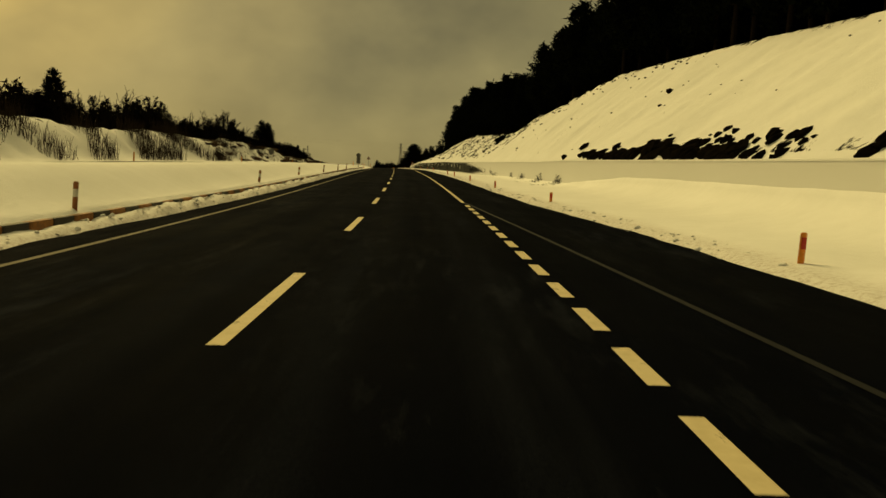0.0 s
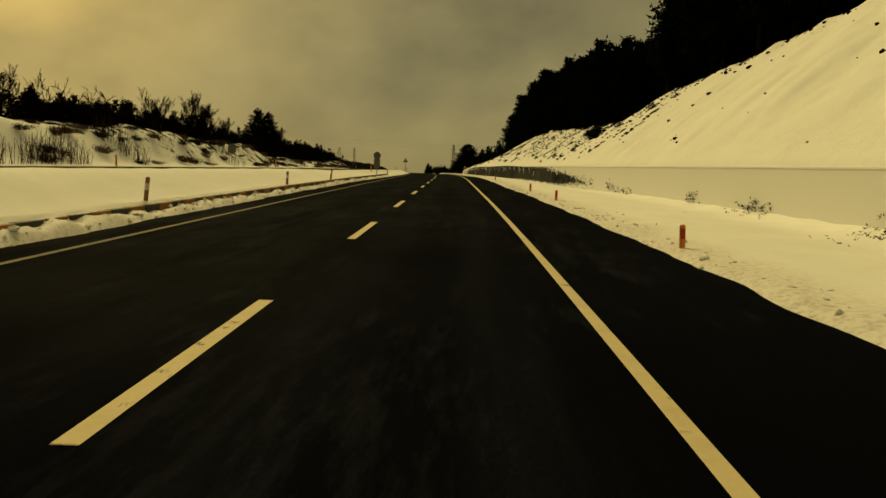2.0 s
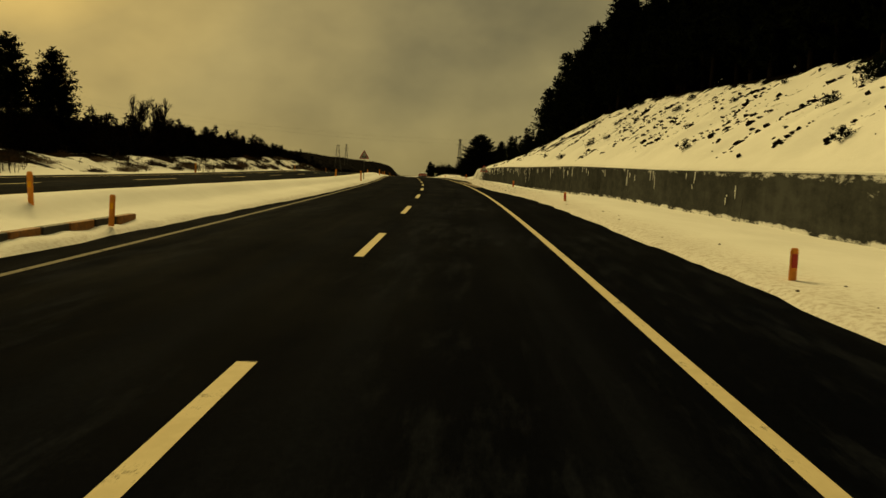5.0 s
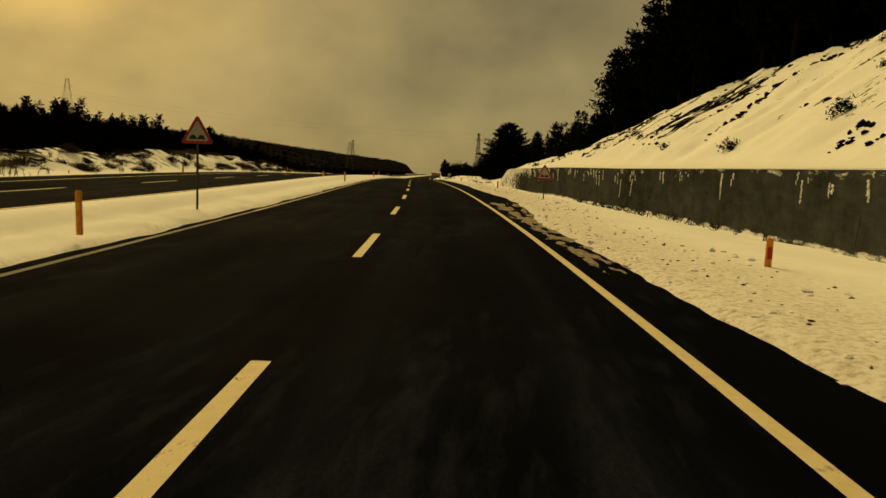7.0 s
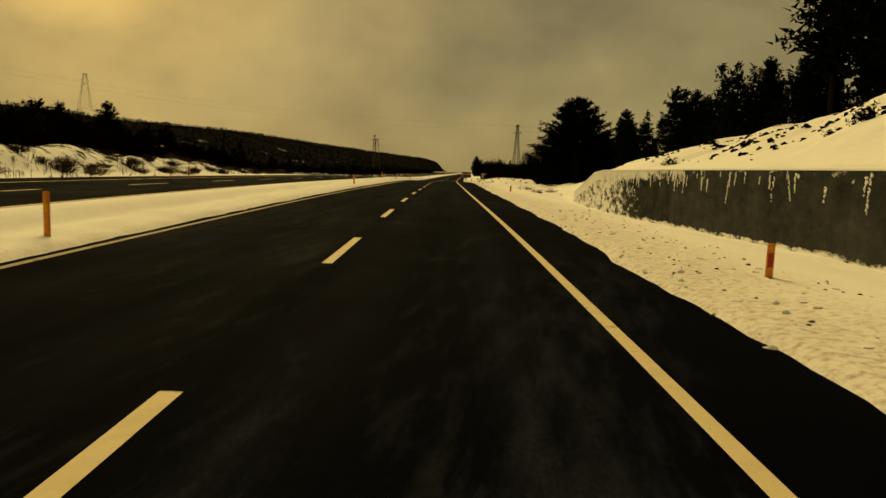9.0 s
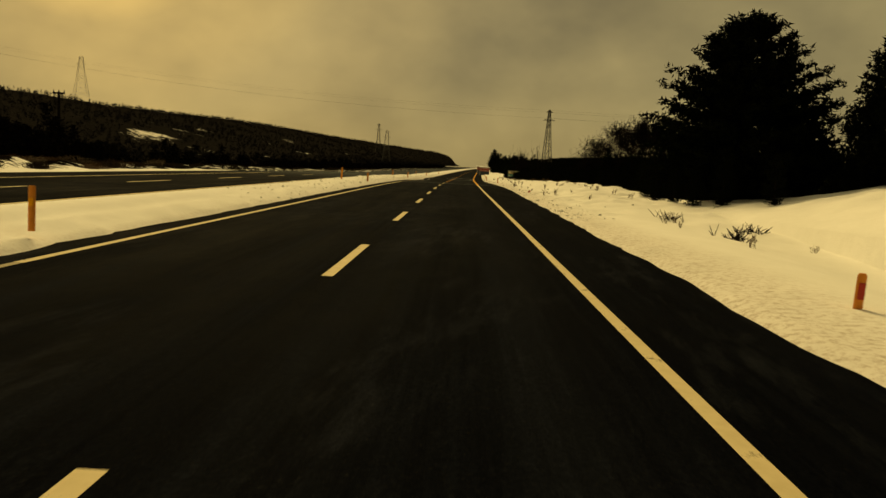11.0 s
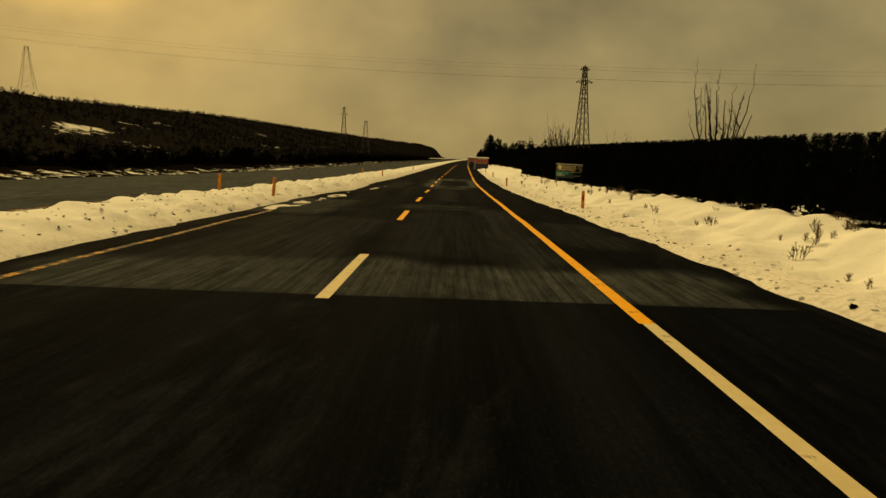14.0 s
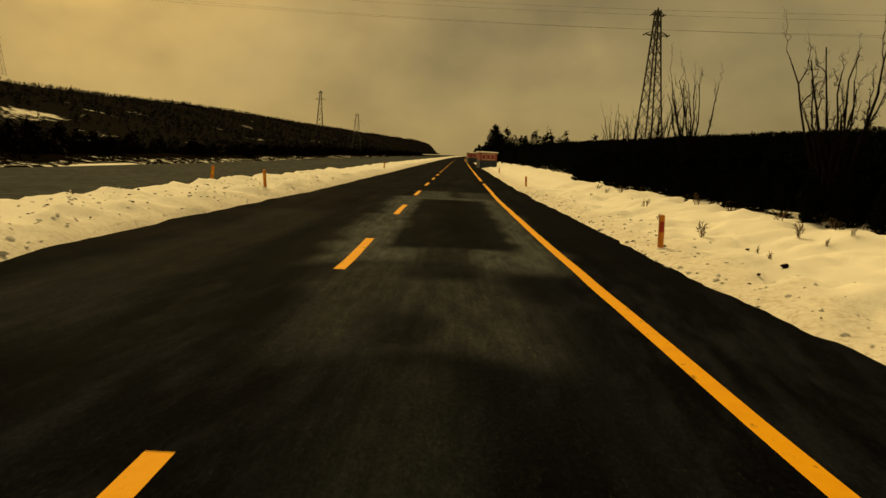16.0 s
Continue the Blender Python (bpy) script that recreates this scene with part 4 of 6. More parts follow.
def branchy(seed, height, levels, spread, n0, up=0.35, r0=0.02, kids=3, jitter=0.3, thin=0.012, split=0):
    """A leafless tree or bush: stems that fork into ever finer twigs."""
    rng = np.random.default_rng(seed)
    wood = Heap()
    twigs = Heap() if split else wood

    def grow(p, d, length, r, level):
        q = p
        steps = 2 if level < levels else 1
        for k in range(steps):
            d = d + rng.normal(size=3) * jitter * 0.5
            d[2] += up * 0.25
            d = d / np.linalg.norm(d)
            e = q + d * length / steps
            r1 = r * (0.78 if k == 0 and steps == 2 else 0.55)
            (twigs if split and level >= split else wood).add(*prism(q, e, max(r, thin), max(r1, thin * 0.8), 3 if level else 5))
            if level < levels:
                for _ in range(kids if k == steps - 1 else kids - 1):
                    nd = d + rng.normal(size=3) * spread
                    nd[2] += up * 0.4
                    grow(e if k == steps - 1 else q + (e - q) * rng.uniform(0.5, 1), nd / np.linalg.norm(nd), length * rng.uniform(0.5, 0.78), r1 * 0.75, level + 1)
            q, r = e, r1

    for i in range(n0):
        az = 6.283 * i / n0 + rng.normal() * 0.4
        tilt = rng.uniform(0.05, spread) if n0 > 1 else 0.03
        d = np.array([math.cos(az) * tilt, math.sin(az) * tilt, 1.0])
        grow(np.array([rng.normal() * 0.12 * (n0 > 1), rng.normal() * 0.12 * (n0 > 1), 0.0]), d / np.linalg.norm(d), height * rng.uniform(0.3, 0.5), r0 * height, 0)
    return (wood, twigs) if split else wood


# boughs full and dark: six kinds of pine for the cutting's crest, three small ones for the plantation
PINES = [pine_meshes(11 + i, 12.0, (2.5, 2.9, 2.2, 3.1, 2.7)[i], 17, 6, 6, 0.64, (0.10, 0.2, 0.12, 0.25, 0.06)[i], 0.34) for i in range(5)]
LONE = pine_meshes(31, 9.4, 2.8, 18, 7, 11, 0.34, 0.03, 0.36)
LONE_B = pine_meshes(32, 9.0, 2.5, 15, 6, 11, 0.34, 0.04, 0.48)
BIG = pine_meshes(37, 9.5, 5.5, 22, 11, 13, 0.28, 0.02, 0.26)
SMALL = [pine_meshes(41 + i, 4.4, 1.0, 15, 6, 6, 0.17, 0.02, 0.25) for i in range(4)]
TINY = pine_meshes(51, 1.2, 0.4, 7, 5, 6, 0.16, 0.05, 0.3)

rt = random.Random(5)
L_CREST = "tall dark black pine standing in the wood above the snowy cutting"


def gh(s, d):
    return float(ground_h(np.array([float(s)]), np.array([float(d)]))[0])


def plant(meshes, s, d, size, label, group, name="pine_tree", sink=0.15):
    return tree_from(meshes, place(s, d, gh(s, d) - sink, rt.uniform(0, 360), rt.uniform(-2, 2), rt.uniform(-2, 2), size), label, group, name)


for d0, gap, a, b in ((24.2, 2.7, 12, 268), (27.6, 3.6, 18, 269)):
    s = a
    while s < b:
        size = rt.uniform(0.8, 1.12) * (0.93 if d0 < 25 else 1.0) * (1.12 if 215 < s < 262 else 1.0)
        if not (140 < s < 152 and d0 < 25):
            plant(PINES[rt.randrange(5)], s, d0 + rt.uniform(-1.1, 1.3), size, L_CREST, "pines above the cutting")
        s += gap * rt.uniform(0.65, 1.35)

def plant_to(meshes, tall, s, d, top, label):
    """A pine of the given kind whose tip stands at the height top over the road."""
    return plant(meshes, s, d, (top - gh(s, d) + 0.15) / tall, label, "pines by the wall's end")


plant_to(BIG, 9.5, 312.4, 16.05, 9.9, "broad dark pine with boughs down to the snow")
for k, s, d, top in ((0, 305.6, 20.0, 8.3), (1, 284.9, 19.3, 8.5), (0, 296.0, 24.2, 9.5), (1, 288.0, 25.1, 10.0), (0, 280.5, 24.6, 10.3), (1, 291.0, 22.0, 7.6), (0, 299.0, 19.0, 6.8), (1, 310.0, 23.0, 7.4), (0, 315.0, 20.0, 6.6), (1, 302.0, 27.0, 9.0), (0, 275.0, 26.0, 11.4), (1, 321.0, 19.0, 5.8), (0, 328.0, 20.5, 5.4)):
    plant_to((LONE, LONE_B)[k], (9.4, 9.0)[k], s, d, top, "dark ragged pine on the snowy bank beyond the wall")
for s, d, z in ((307.0, 13.6, 0.55), (309.5, 13.0, 0.5), (312.0, 12.7, 0.46), (314.5, 12.4, 0.5), (317.0, 12.5, 0.5), (310.0, 14.8, 0.6), (304.5, 15.0, 0.55), (319.5, 12.9, 0.55)):
    plant(SMALL[int(s) % 4], s, d, z, "young dark pine in a dense plantation", "plantation pines", sink=0.3)
plant_to(LONE, 9.4, 588.0, 9.8, 9.2, "slender dark pine at the end of the plantation")
for i in range(22):
    s, d = rt.uniform(319, 345), rt.uniform(13.2, 18.0)
    plant(SMALL[i % 4], s, d, rt.uniform(0.62, 0.86), "young dark pine in a dense plantation", "plantation pines", sink=0.3)
plant(TINY, 139.0, 21.3, 1.0, "tiny pine seedling in the snow", "seedlings")

def canopy(s, d):
    """Height of the plantation's tree tops over the road."""
    return float(prof(d, (10, 2.0), (12, 2.25), (16, 2.75), (20, 3.25), (30, 4.6), (60, 7.8))) + max(-0.3, (s - 405) * 0.009)


# young plantation right of the road beyond the cutting
for gap, a, b in ((1.2, 324, 450),):
    s = a
    while s < b:
        d = rt.uniform(-0.35, 0.5) + float(prof(s, (324, 13.2), (335, 11.4), (345, 10.1), (380, 9.8), (397, 9.8), (399, 11.2), (405, 11.2), (407, 9.9), (450, 10.2)))
        z = max(0.35, (canopy(s, d) - gh(s, d) + 0.3) / 4.5 * rt.uniform(0.72, 0.83))
        plant(SMALL[rt.randrange(4)], s, d, z, "young dark pine in a dense plantation", "plantation pines", sink=0.3)
        s += gap * rt.uniform(0.7, 1.3)


def forest_stuff(name, rng, spots, label, tuft, material=M_NEEDLE, per=9, blunt=0.9):
    """Many far trees as one mesh: each a loose cone of small leaves. Spots: x, y, z, height, radius."""
    hp = Heap()
    vs, fs, n = [], [], 0
    for x, y, z, h, r in spots:
        k = per
        f = rng.uniform(0.05, 1.0, k)
        ang = rng.uniform(0, 6.283, k)
        rr = r * (1 - f) ** blunt * rng.uniform(0.25, 1.1, k)
        c = np.stack([x + np.cos(ang) * rr, y + np.sin(ang) * rr, z + h * f], -1)
        vs.append(c)
    v, f = tufts(rng, np.concatenate(vs), tuft, 5)
    me = bpy.data.meshes.new(name)
    me.vertices.add(len(v))
    me.vertices.foreach_set("co", v.ravel())
    me.loops.add(f.size)
    me.loops.foreach_set("vertex_index", f.ravel())
    me.polygons.add(len(f))
    me.polygons.foreach_set("loop_start", np.arange(len(f)) * 3)
    me.update()
    me.materials.append(material)
    return tagged(new(name, me), label, "forest", kind="stuff")


fr = np.random.default_rng(21)
spots = []
for _ in range(2400):
    s = fr.uniform(326, 760)
    d = 11.0 + float(prof(s, (326, 2.8), (345, 0.0), (398, 0.0), (400, 0.9), (404, 0.9), (406, 0.0), (450, 0.0), (470, 1.6), (900, 1.6))) + 56 * fr.random() ** 1.6
    h = gh(s, d)
    p = at(s, d, h - 0.2)
    spots.append((*p, max(1.2, (canopy(s, d) - h) * fr.uniform(0.93, 1.02)), 0.75))
for _ in range(520):
    s = fr.uniform(328, 450)
    d = 10.8 + float(prof(s, (326, 2.8), (345, 0.0), (398, 0.0), (400, 0.9), (404, 0.9), (406, 0.0), (900, 0.0))) + 4.5 * fr.random()
    h = gh(s, d)
    spots.append((*at(s, d, h - 0.2), max(1.2, (canopy(s, d) - h) * fr.uniform(0.84, 1.0)), 1.1))
for _ in range(900):
    s, d = fr.uniform(326, 520), 18 + 34 * fr.random()
    h = gh(s, d)
    spots.append((*at(s, d, h - 0.2), max(1.2, (canopy(s, d) - h) * fr.uniform(0.95, 1.0)), 1.3))
near = [q for q in spots if q[1] < 452]
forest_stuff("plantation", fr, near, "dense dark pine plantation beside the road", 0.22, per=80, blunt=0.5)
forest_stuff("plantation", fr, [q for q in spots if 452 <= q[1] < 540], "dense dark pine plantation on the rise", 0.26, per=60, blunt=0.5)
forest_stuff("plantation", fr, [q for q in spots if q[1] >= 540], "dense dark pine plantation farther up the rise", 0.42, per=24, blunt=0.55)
spots = []
for _ in range(420):
    s, d = fr.uniform(20, 270), fr.uniform(29.5, 44)
    spots.append((*at(s, d, gh(s, d) - 0.2), fr.uniform(9.5, 13.5), 2.6))
for _ in range(150):
    s, d = fr.uniform(270, 330), 20.5 + 14 * fr.random()
    spots.append((*at(s, d, gh(s, d) - 0.2), fr.uniform(3.2, 5.6) * float(prof(s, (270, 1.1), (300, 1.0), (330, 0.7))), 1.9))
undergrowth, spots = spots[420:], spots[:420]
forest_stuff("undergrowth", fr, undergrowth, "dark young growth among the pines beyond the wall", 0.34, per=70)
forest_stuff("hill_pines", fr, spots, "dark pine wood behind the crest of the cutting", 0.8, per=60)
spots = []
for _ in range(700):
    s, d = fr.uniform(540, 1250), 10.5 + 60 * fr.random() ** 1.5
    p = at(s, d, gh(s, d) - 0.2)
    spots.append((*p, fr.uniform(5, 7.5) * float(prof(d, (18, 1.0), (34, 0.45), (80, 0.35))), 1.9))
forest_stuff("roadside_wood", fr, spots, "dark pine wood along the far road", 0.6, per=32, blunt=0.6)
spots = []
for _ in range(12500):
    u, v = -380 + 4300 * fr.random() ** 1.5, fr.uniform(56, 470)
    p = hill_at(u, v)
    clear = float(max(glade(u, v), glade(u + 12, v + 10)))
    if fr.random() > 0.72 * clear:
        spots.append((*p, fr.uniform(2.6, 5.0) * (1.0 if v > 150 or u > 620 else 0.6), fr.uniform(1.5, 3.0)))
# brown scrub, lighter and greyer than the near thicket: haze put into the colour
M_HILLWOOD = needle_mat("brown_hill_scrub", (0.0075, 0.0070, 0.0070), (0.024, 0.0222, 0.0215))
hill_near = [q for q in spots if q[1] < 560]
forest_stuff("hill_wood", fr, hill_near, "dark trees and scrub at the near end of the hillside", 0.8, M_HILLWOOD, per=13)
forest_stuff("hill_wood", fr, [q for q in spots if q[1] >= 560], "dark scrub and trees scattered over the hillside", 1.0, M_HILLWOOD, per=8)
M_THICKET = needle_mat("dark_thicket_twigs", (0.0030, 0.0026, 0.0021), (0.0085, 0.0068, 0.005))
spots = []
for _ in range(1150):
    s = fr.uniform(24, 330)
    d = float(prof(s, (0, -26.0), (150, -24.5), (200, -22.8), (900, -22.5))) - 9 * fr.random() ** 1.3
    tall = float(prof(s, (24, 2.6), (60, 2.4), (86, 2.4), (93, 4.4), (101, 4.0), (107, 2.6), (150, 3.0), (230, 3.2), (300, 2.2)))
    tall *= 1 + 0.35 * float(wob(s, 0, 7.0)) + 0.15 * float(wob(s, 5, 2.5))
    spots.append((*at(s, d, gh(s, d) - 0.3), tall * fr.uniform(0.75, 1.1), 1.7))
forest_stuff("thicket", fr, spots, "dense dark leafless thicket behind the far carriageway", 0.27, M_THICKET, per=75)
spots = []
for _ in range(800):
    s = fr.uniform(200, 900)
    d = -21.5 - 22 * fr.random() ** 1.2
    spots.append((*at(s, d, gh(s, d) - 0.3), fr.uniform(1.6, 3.8) * float(prof(s, (300, 1.0), (380, 0.5), (900, 0.5))) * (1 + 0.4 * float(wob(s, 0, 11.0))), 2.0))
forest_stuff("thicket", fr, spots, "dark thicket along the far side of the road", 0.36, M_THICKET, per=48)

# leafless bushes and trees on the left bank
BUSH = [branchy(61 + i, 3.4, 3, 0.55, 5, 0.30, 0.006, 2, 0.35, 0.022).mesh("stems", M_TWIG) for i in range(4)]
M_STEM = plain("brown_stems", (0.014, 0.010, 0.0075), (0.05, 0.035, 0.024), 9, 0.9, spec=0.0)


def two_parts(heaps):
    return [hp.mesh(nm, M_TWIG) for nm, hp in zip(("trunk", "crown"), heaps)]


def bare_tree(meshes, s, d, size, label, group):
    t = thing("bare_tree", place(s, d, gh(s, d) - 0.1, rt.uniform(0, 360), rt.uniform(-4, 4), rt.uniform(-4, 4), size), label, "tree", group)
    for me in meshes:
        o = new(me.name.split(".")[0], me)
        o.parent = t
    return t


TALL = [two_parts(branchy(81 + i, 7.6, 4, 0.38, 2, 0.7, 0.016, 3, 0.2, 0.021, 1)) for i in range(2)]


def shrub(mesh, s, d, size, label, group, name="bare_bush", sink=0.1):
    o = new(name, mesh)
    o.matrix_basis = place(s, d, gh(s, d) - sink, rt.uniform(0, 360), rt.uniform(-4, 4), rt.uniform(-4, 4), size)
    return tagged(o, label, "weed" if name == "weed" else "bush", group)


brush = Heap()
br = np.random.default_rng(88)
bs = np.where(br.random(9500) < 0.70, br.uniform(14, 112, 9500), br.uniform(100, 300, 9500))
bd = left_road(bs)[0] - 8.9 - 3.6 * br.random(9500)
bh = ground_h(bs, bd)
bp = at(bs, bd, bh - 0.05)
keep = wob(bs, bd, 3.2) > np.where(bs > 112, 0.55, np.where(bs > 88, 0.25, -0.15))
for p in bp[keep]:
    hgt = br.uniform(0.5, 1.5) * (1.0 if p[1] < 115 else 0.6)
    tip = p + np.array([br.normal() * 0.16, br.normal() * 0.16, 1.0]) * hgt
    mid = p + (tip - p) * 0.5 + br.normal(size=3) * 0.04
    brush.add(*prism(p, mid, 0.017, 0.013, 3))
    brush.add(*prism(mid, tip, 0.013, 0.007, 3))
    e = mid + np.array([br.normal() * 0.25, br.normal() * 0.25, br.uniform(0.3, 0.7)]) * hgt * 0.5
    brush.add(*prism(mid, e, 0.010, 0.006, 3))
tagged(new("bank_brush", brush.mesh("bank_brush", M_STEM)), "dense brown leafless brush growing on the snowy bank", "brush", kind="stuff")


def mound_mesh(seed, material):
    """A low rounded mound of tangled leafless stems."""
    rng = np.random.default_rng(seed)
    hp = Heap()
    for _ in range(130):
        az, r = rng.uniform(0, 6.283), rng.uniform(0.1, 1.0)
        p = np.array([math.cos(az), math.sin(az), 0.0]) * r * 0.55 + rng.normal(size=3) * 0.05
        p[2] = 0
        tip = p * rng.uniform(1.2, 1.9) + np.array([rng.normal() * 0.12, rng.normal() * 0.12, rng.uniform(0.35, 0.75) * (1.15 - 0.6 * r)])
        m_ = p + (tip - p) * 0.55 + np.array([0, 0, rng.uniform(0.03, 0.15)])
        hp.add(*prism(p, m_, 0.014, 0.011, 3))
        hp.add(*prism(m_, tip, 0.011, 0.006, 3))
        hp.add(*prism(m_, m_ + rng.normal(size=3) * np.array((0.2, 0.2, 0.14)), 0.009, 0.006, 3))
    return hp.mesh("stems", material)


M_RUSSET = plain("russet_brush", (0.030, 0.016, 0.009), (0.11, 0.062, 0.032), 9, 0.9, spec=0.0)
MOUNDS = [mound_mesh(171, M_STEM), mound_mesh(172, M_RUSSET), mound_mesh(173, M_STEM), mound_mesh(174, M_DRY)]
s = 92.0
while s < 330:
    back = float(far_shoulder(s)) + 8.9
    o = shrub(MOUNDS[rt.randrange(4)], s, float(left_road(s)[0]) - back - rt.uniform(0, 3.4), 1.0, "low tangled brown brush on the snowy bank", "bank brush")
    o.matrix_basis = o.matrix_basis @ Matrix.Diagonal((rt.uniform(0.6, 1.5), rt.uniform(0.6, 1.5), rt.uniform(0.35, 0.85), 1))
    s += rt.uniform(0.5, 2.2)
s = 20.0
while s < 330:
    for d0 in (-24.8,):
        shrub(BUSH[rt.randrange(4)], s + rt.uniform(-1, 1), d0 + (2.0 if s > 150 else 0.0) + rt.uniform(-1, 1), rt.uniform(0.6, 1.0) * (1.0 if s < 210 else 0.7), "dark leafless bush at the top of the bank", "thicket bushes")
    s += rt.uniform(3.4, 5.0)
for s, d, z in ((137, -32, 0.36),):
    plant(PINES[rt.randrange(5)], s, d, z, "dark pine rising over the thicket", "pines over the thicket")
for s, d, z in ((101.6, -40.5, 0.80), (180.3, -27.9, 0.86), (185.6, -27.0, 0.84), (302, -31.4, 0.68), (245, -30, 0.45), (265, -33, 0.42), (170, -31, 0.42)):
    plant(LONE, s, d, z, "dark pine rising over the thicket", "pines over the thicket")
for s, d, z in ((159.7, -32.2, 1.05), (163.0, -31.0, 0.9), (172, -30.5, 0.75), (141, -31, 0.8), (108, -30, 0.55), (76, -29, 0.45), (214, -30, 0.8), (228, -31, 0.9)):
    bare_tree(TALL[rt.randrange(2)], s, d, z, "tall leafless tree among the bushes", "leafless trees")

# leafless trees right of the road


def oak(heaps, s, d, turn, size, label):
    o = thing("oak_tree", place(s, d, gh(s, d) - 0.1, turn, size=size), label, "tree", "oaks")
    for nm, hp in zip(("trunk", "crown"), heaps):
        q_ = new(nm, hp.mesh(nm, M_TWIG))
        q_.parent = o


def oak_heaps(seed, radius, height):
    """Trunk with limbs, and the twigs of a broad dome: every branch runs out to the dome's uneven surface."""
    rng = np.random.default_rng(seed)
    wood, twigs = Heap(), Heap()

    def bent(heap, a_, b_, r0, r1, lift, n=3):
        pts = [a_ + (b_ - a_) * f + np.array([0, 0, lift * math.sin(math.pi * f)]) + rng.normal(size=3) * 0.05 * np.linalg.norm(b_ - a_) * (0 < f < 1) for f in np.linspace(0, 1, n + 1)]
        for i in range(n):
            heap.add(*prism(pts[i], pts[i + 1], r0 + (r1 - r0) * i / n, r0 + (r1 - r0) * (i + 1) / n, 4 if r0 > 0.05 else 3))
        return pts

    def dome(az, el, k):
        bump = 1 + 0.10 * math.sin(3 * az + seed) + 0.08 * math.sin(7 * az + 2 * el)
        return np.array([math.cos(az) * math.cos(el) * radius * k * bump, math.sin(az) * math.cos(el) * radius * k * bump, 1.6 + math.sin(el) * (height - 1.6) * k * bump])

    for st_ in range(3):
        bent(wood, np.array([rng.normal() * 0.5, rng.normal() * 0.5, 0.0]), np.array([rng.normal() * 0.6, rng.normal() * 0.6, 2.0]), 0.24, 0.18, 0.0)
    for i in range(13):
        az, el = 6.283 * i / 13 + rng.normal() * 0.2, (0.12, 0.5, 0.95, 1.3)[i % 4] + rng.normal() * 0.1
        limb = bent(wood, np.array([rng.normal() * 0.5, rng.normal() * 0.5, 1.7]), dome(az, el, 0.72), 0.13, 0.045, 0.35, 5)
        for j in range(11):
            p = limb[1 + j % 5] + rng.normal(size=3) * 0.05
            az2, el2 = az + rng.normal() * 0.42, min(1.5, max(-0.02, el + rng.normal() * 0.32))
            sub = bent(wood, p, dome(az2, el2, rng.uniform(0.74, 0.95)), 0.045, 0.022, 0.25, 4)
            for _k in range(15):
                q = sub[2 + _k % 3]
                e = q + (dome(az2 + rng.normal() * 0.2, min(1.5, el2 + rng.normal() * 0.18), rng.uniform(0.88, 1.03)) - q) * rng.uniform(0.35, 0.85)
                tw = bent(twigs, q, e, 0.018, 0.012, 0.1, 2)
                for _m in range(6):
                    o_ = tw[1 + _m % 2]
                    twigs.add(*prism(o_, o_ + rng.normal(size=3) * 0.32 + np.array([0, 0, 0.16]), 0.012, 0.008, 3))
    return wood, twigs


oak(oak_heaps(3, 7.9, 7.2), 347.2, 18.9, 40, 1.0, "broad leafless oak with a dense rounded crown")
oak(oak_heaps(8, 4.2, 4.6), 345.5, 24.5, 160, 1.0, "smaller leafless oak behind the plantation edge")
def coppice_heaps(seed, n, height, fan):
    """A cut-back stump and the long shoots that fan out of it and bend upright."""
    rng = np.random.default_rng(seed)
    wood, shoots = Heap(), Heap()
    wood.add(*prism(np.zeros(3), np.array([0.05, 0.0, 0.7]), 0.2, 0.15, 7))

    def shoot(p, az, out, rise, r, side):
        n_ = 6
        q = p
        for i in range(n_):
            f = (i + 1) / n_
            e = p + np.array([math.cos(az) * out * f ** 0.8, math.sin(az) * out * f ** 0.8, rise * f ** 1.05]) + rng.normal(size=3) * 0.045
            shoots.add(*prism(q, e, r * (1 - 0.72 * i / n_), r * (1 - 0.72 * f), 4))
            if side and i and rng.random() < 0.75:
                shoot(e, az + rng.normal() * 1.2, out * rng.uniform(0.12, 0.4), rise * rng.uniform(0.12, 0.34), r * (1 - 0.72 * f) * 0.7, side - 1)
            q = e

    for i in range(n):
        tall = height * rng.uniform(0.6, 1.0)
        shoot(np.array([rng.normal() * 0.1, rng.normal() * 0.1, 0.55]), 6.283 * i / n + rng.normal() * 0.3, fan * rng.uniform(0.15, 1.0), tall - 0.55, 0.058, 2)
    return wood, shoots


COPPICE = [two_parts(coppice_heaps(101 + i, (13, 11, 14)[i], 5.2, 1.65)) for i in range(3)]
for s, d, z, k in ((374.0, 11.3, 0.78, 0), (397.4, 12.4, 0.62, 1), (410.2, 10.8, 0.9, 2), (426.8, 12.0, 0.98, 0), (437.0, 12.6, 0.9, 1), (446.0, 13.5, 0.95, 2), (462.0, 15.0, 1.0, 0)):
    bare_tree(COPPICE[k], s, d, z, "leafless coppiced tree with long upright shoots", "coppiced trees")

# ---- roadside furniture ----


def ngon_prism(bm, pts, y0, y1):
    """A flat plate cut to the outline pts (x, z), from y0 to y1."""
    a = [bm.verts.new((x, y0, z)) for x, z in pts]
    b = [bm.verts.new((x, y1, z)) for x, z in pts]
    bm.faces.new(a)
    bm.faces.new(b[::-1])
    n = len(pts)
    for i in range(n):
        bm.faces.new((a[i], b[i], b[(i + 1) % n], a[(i + 1) % n]))
    bmesh.ops.recalc_face_normals(bm, faces=bm.faces)
    return bm


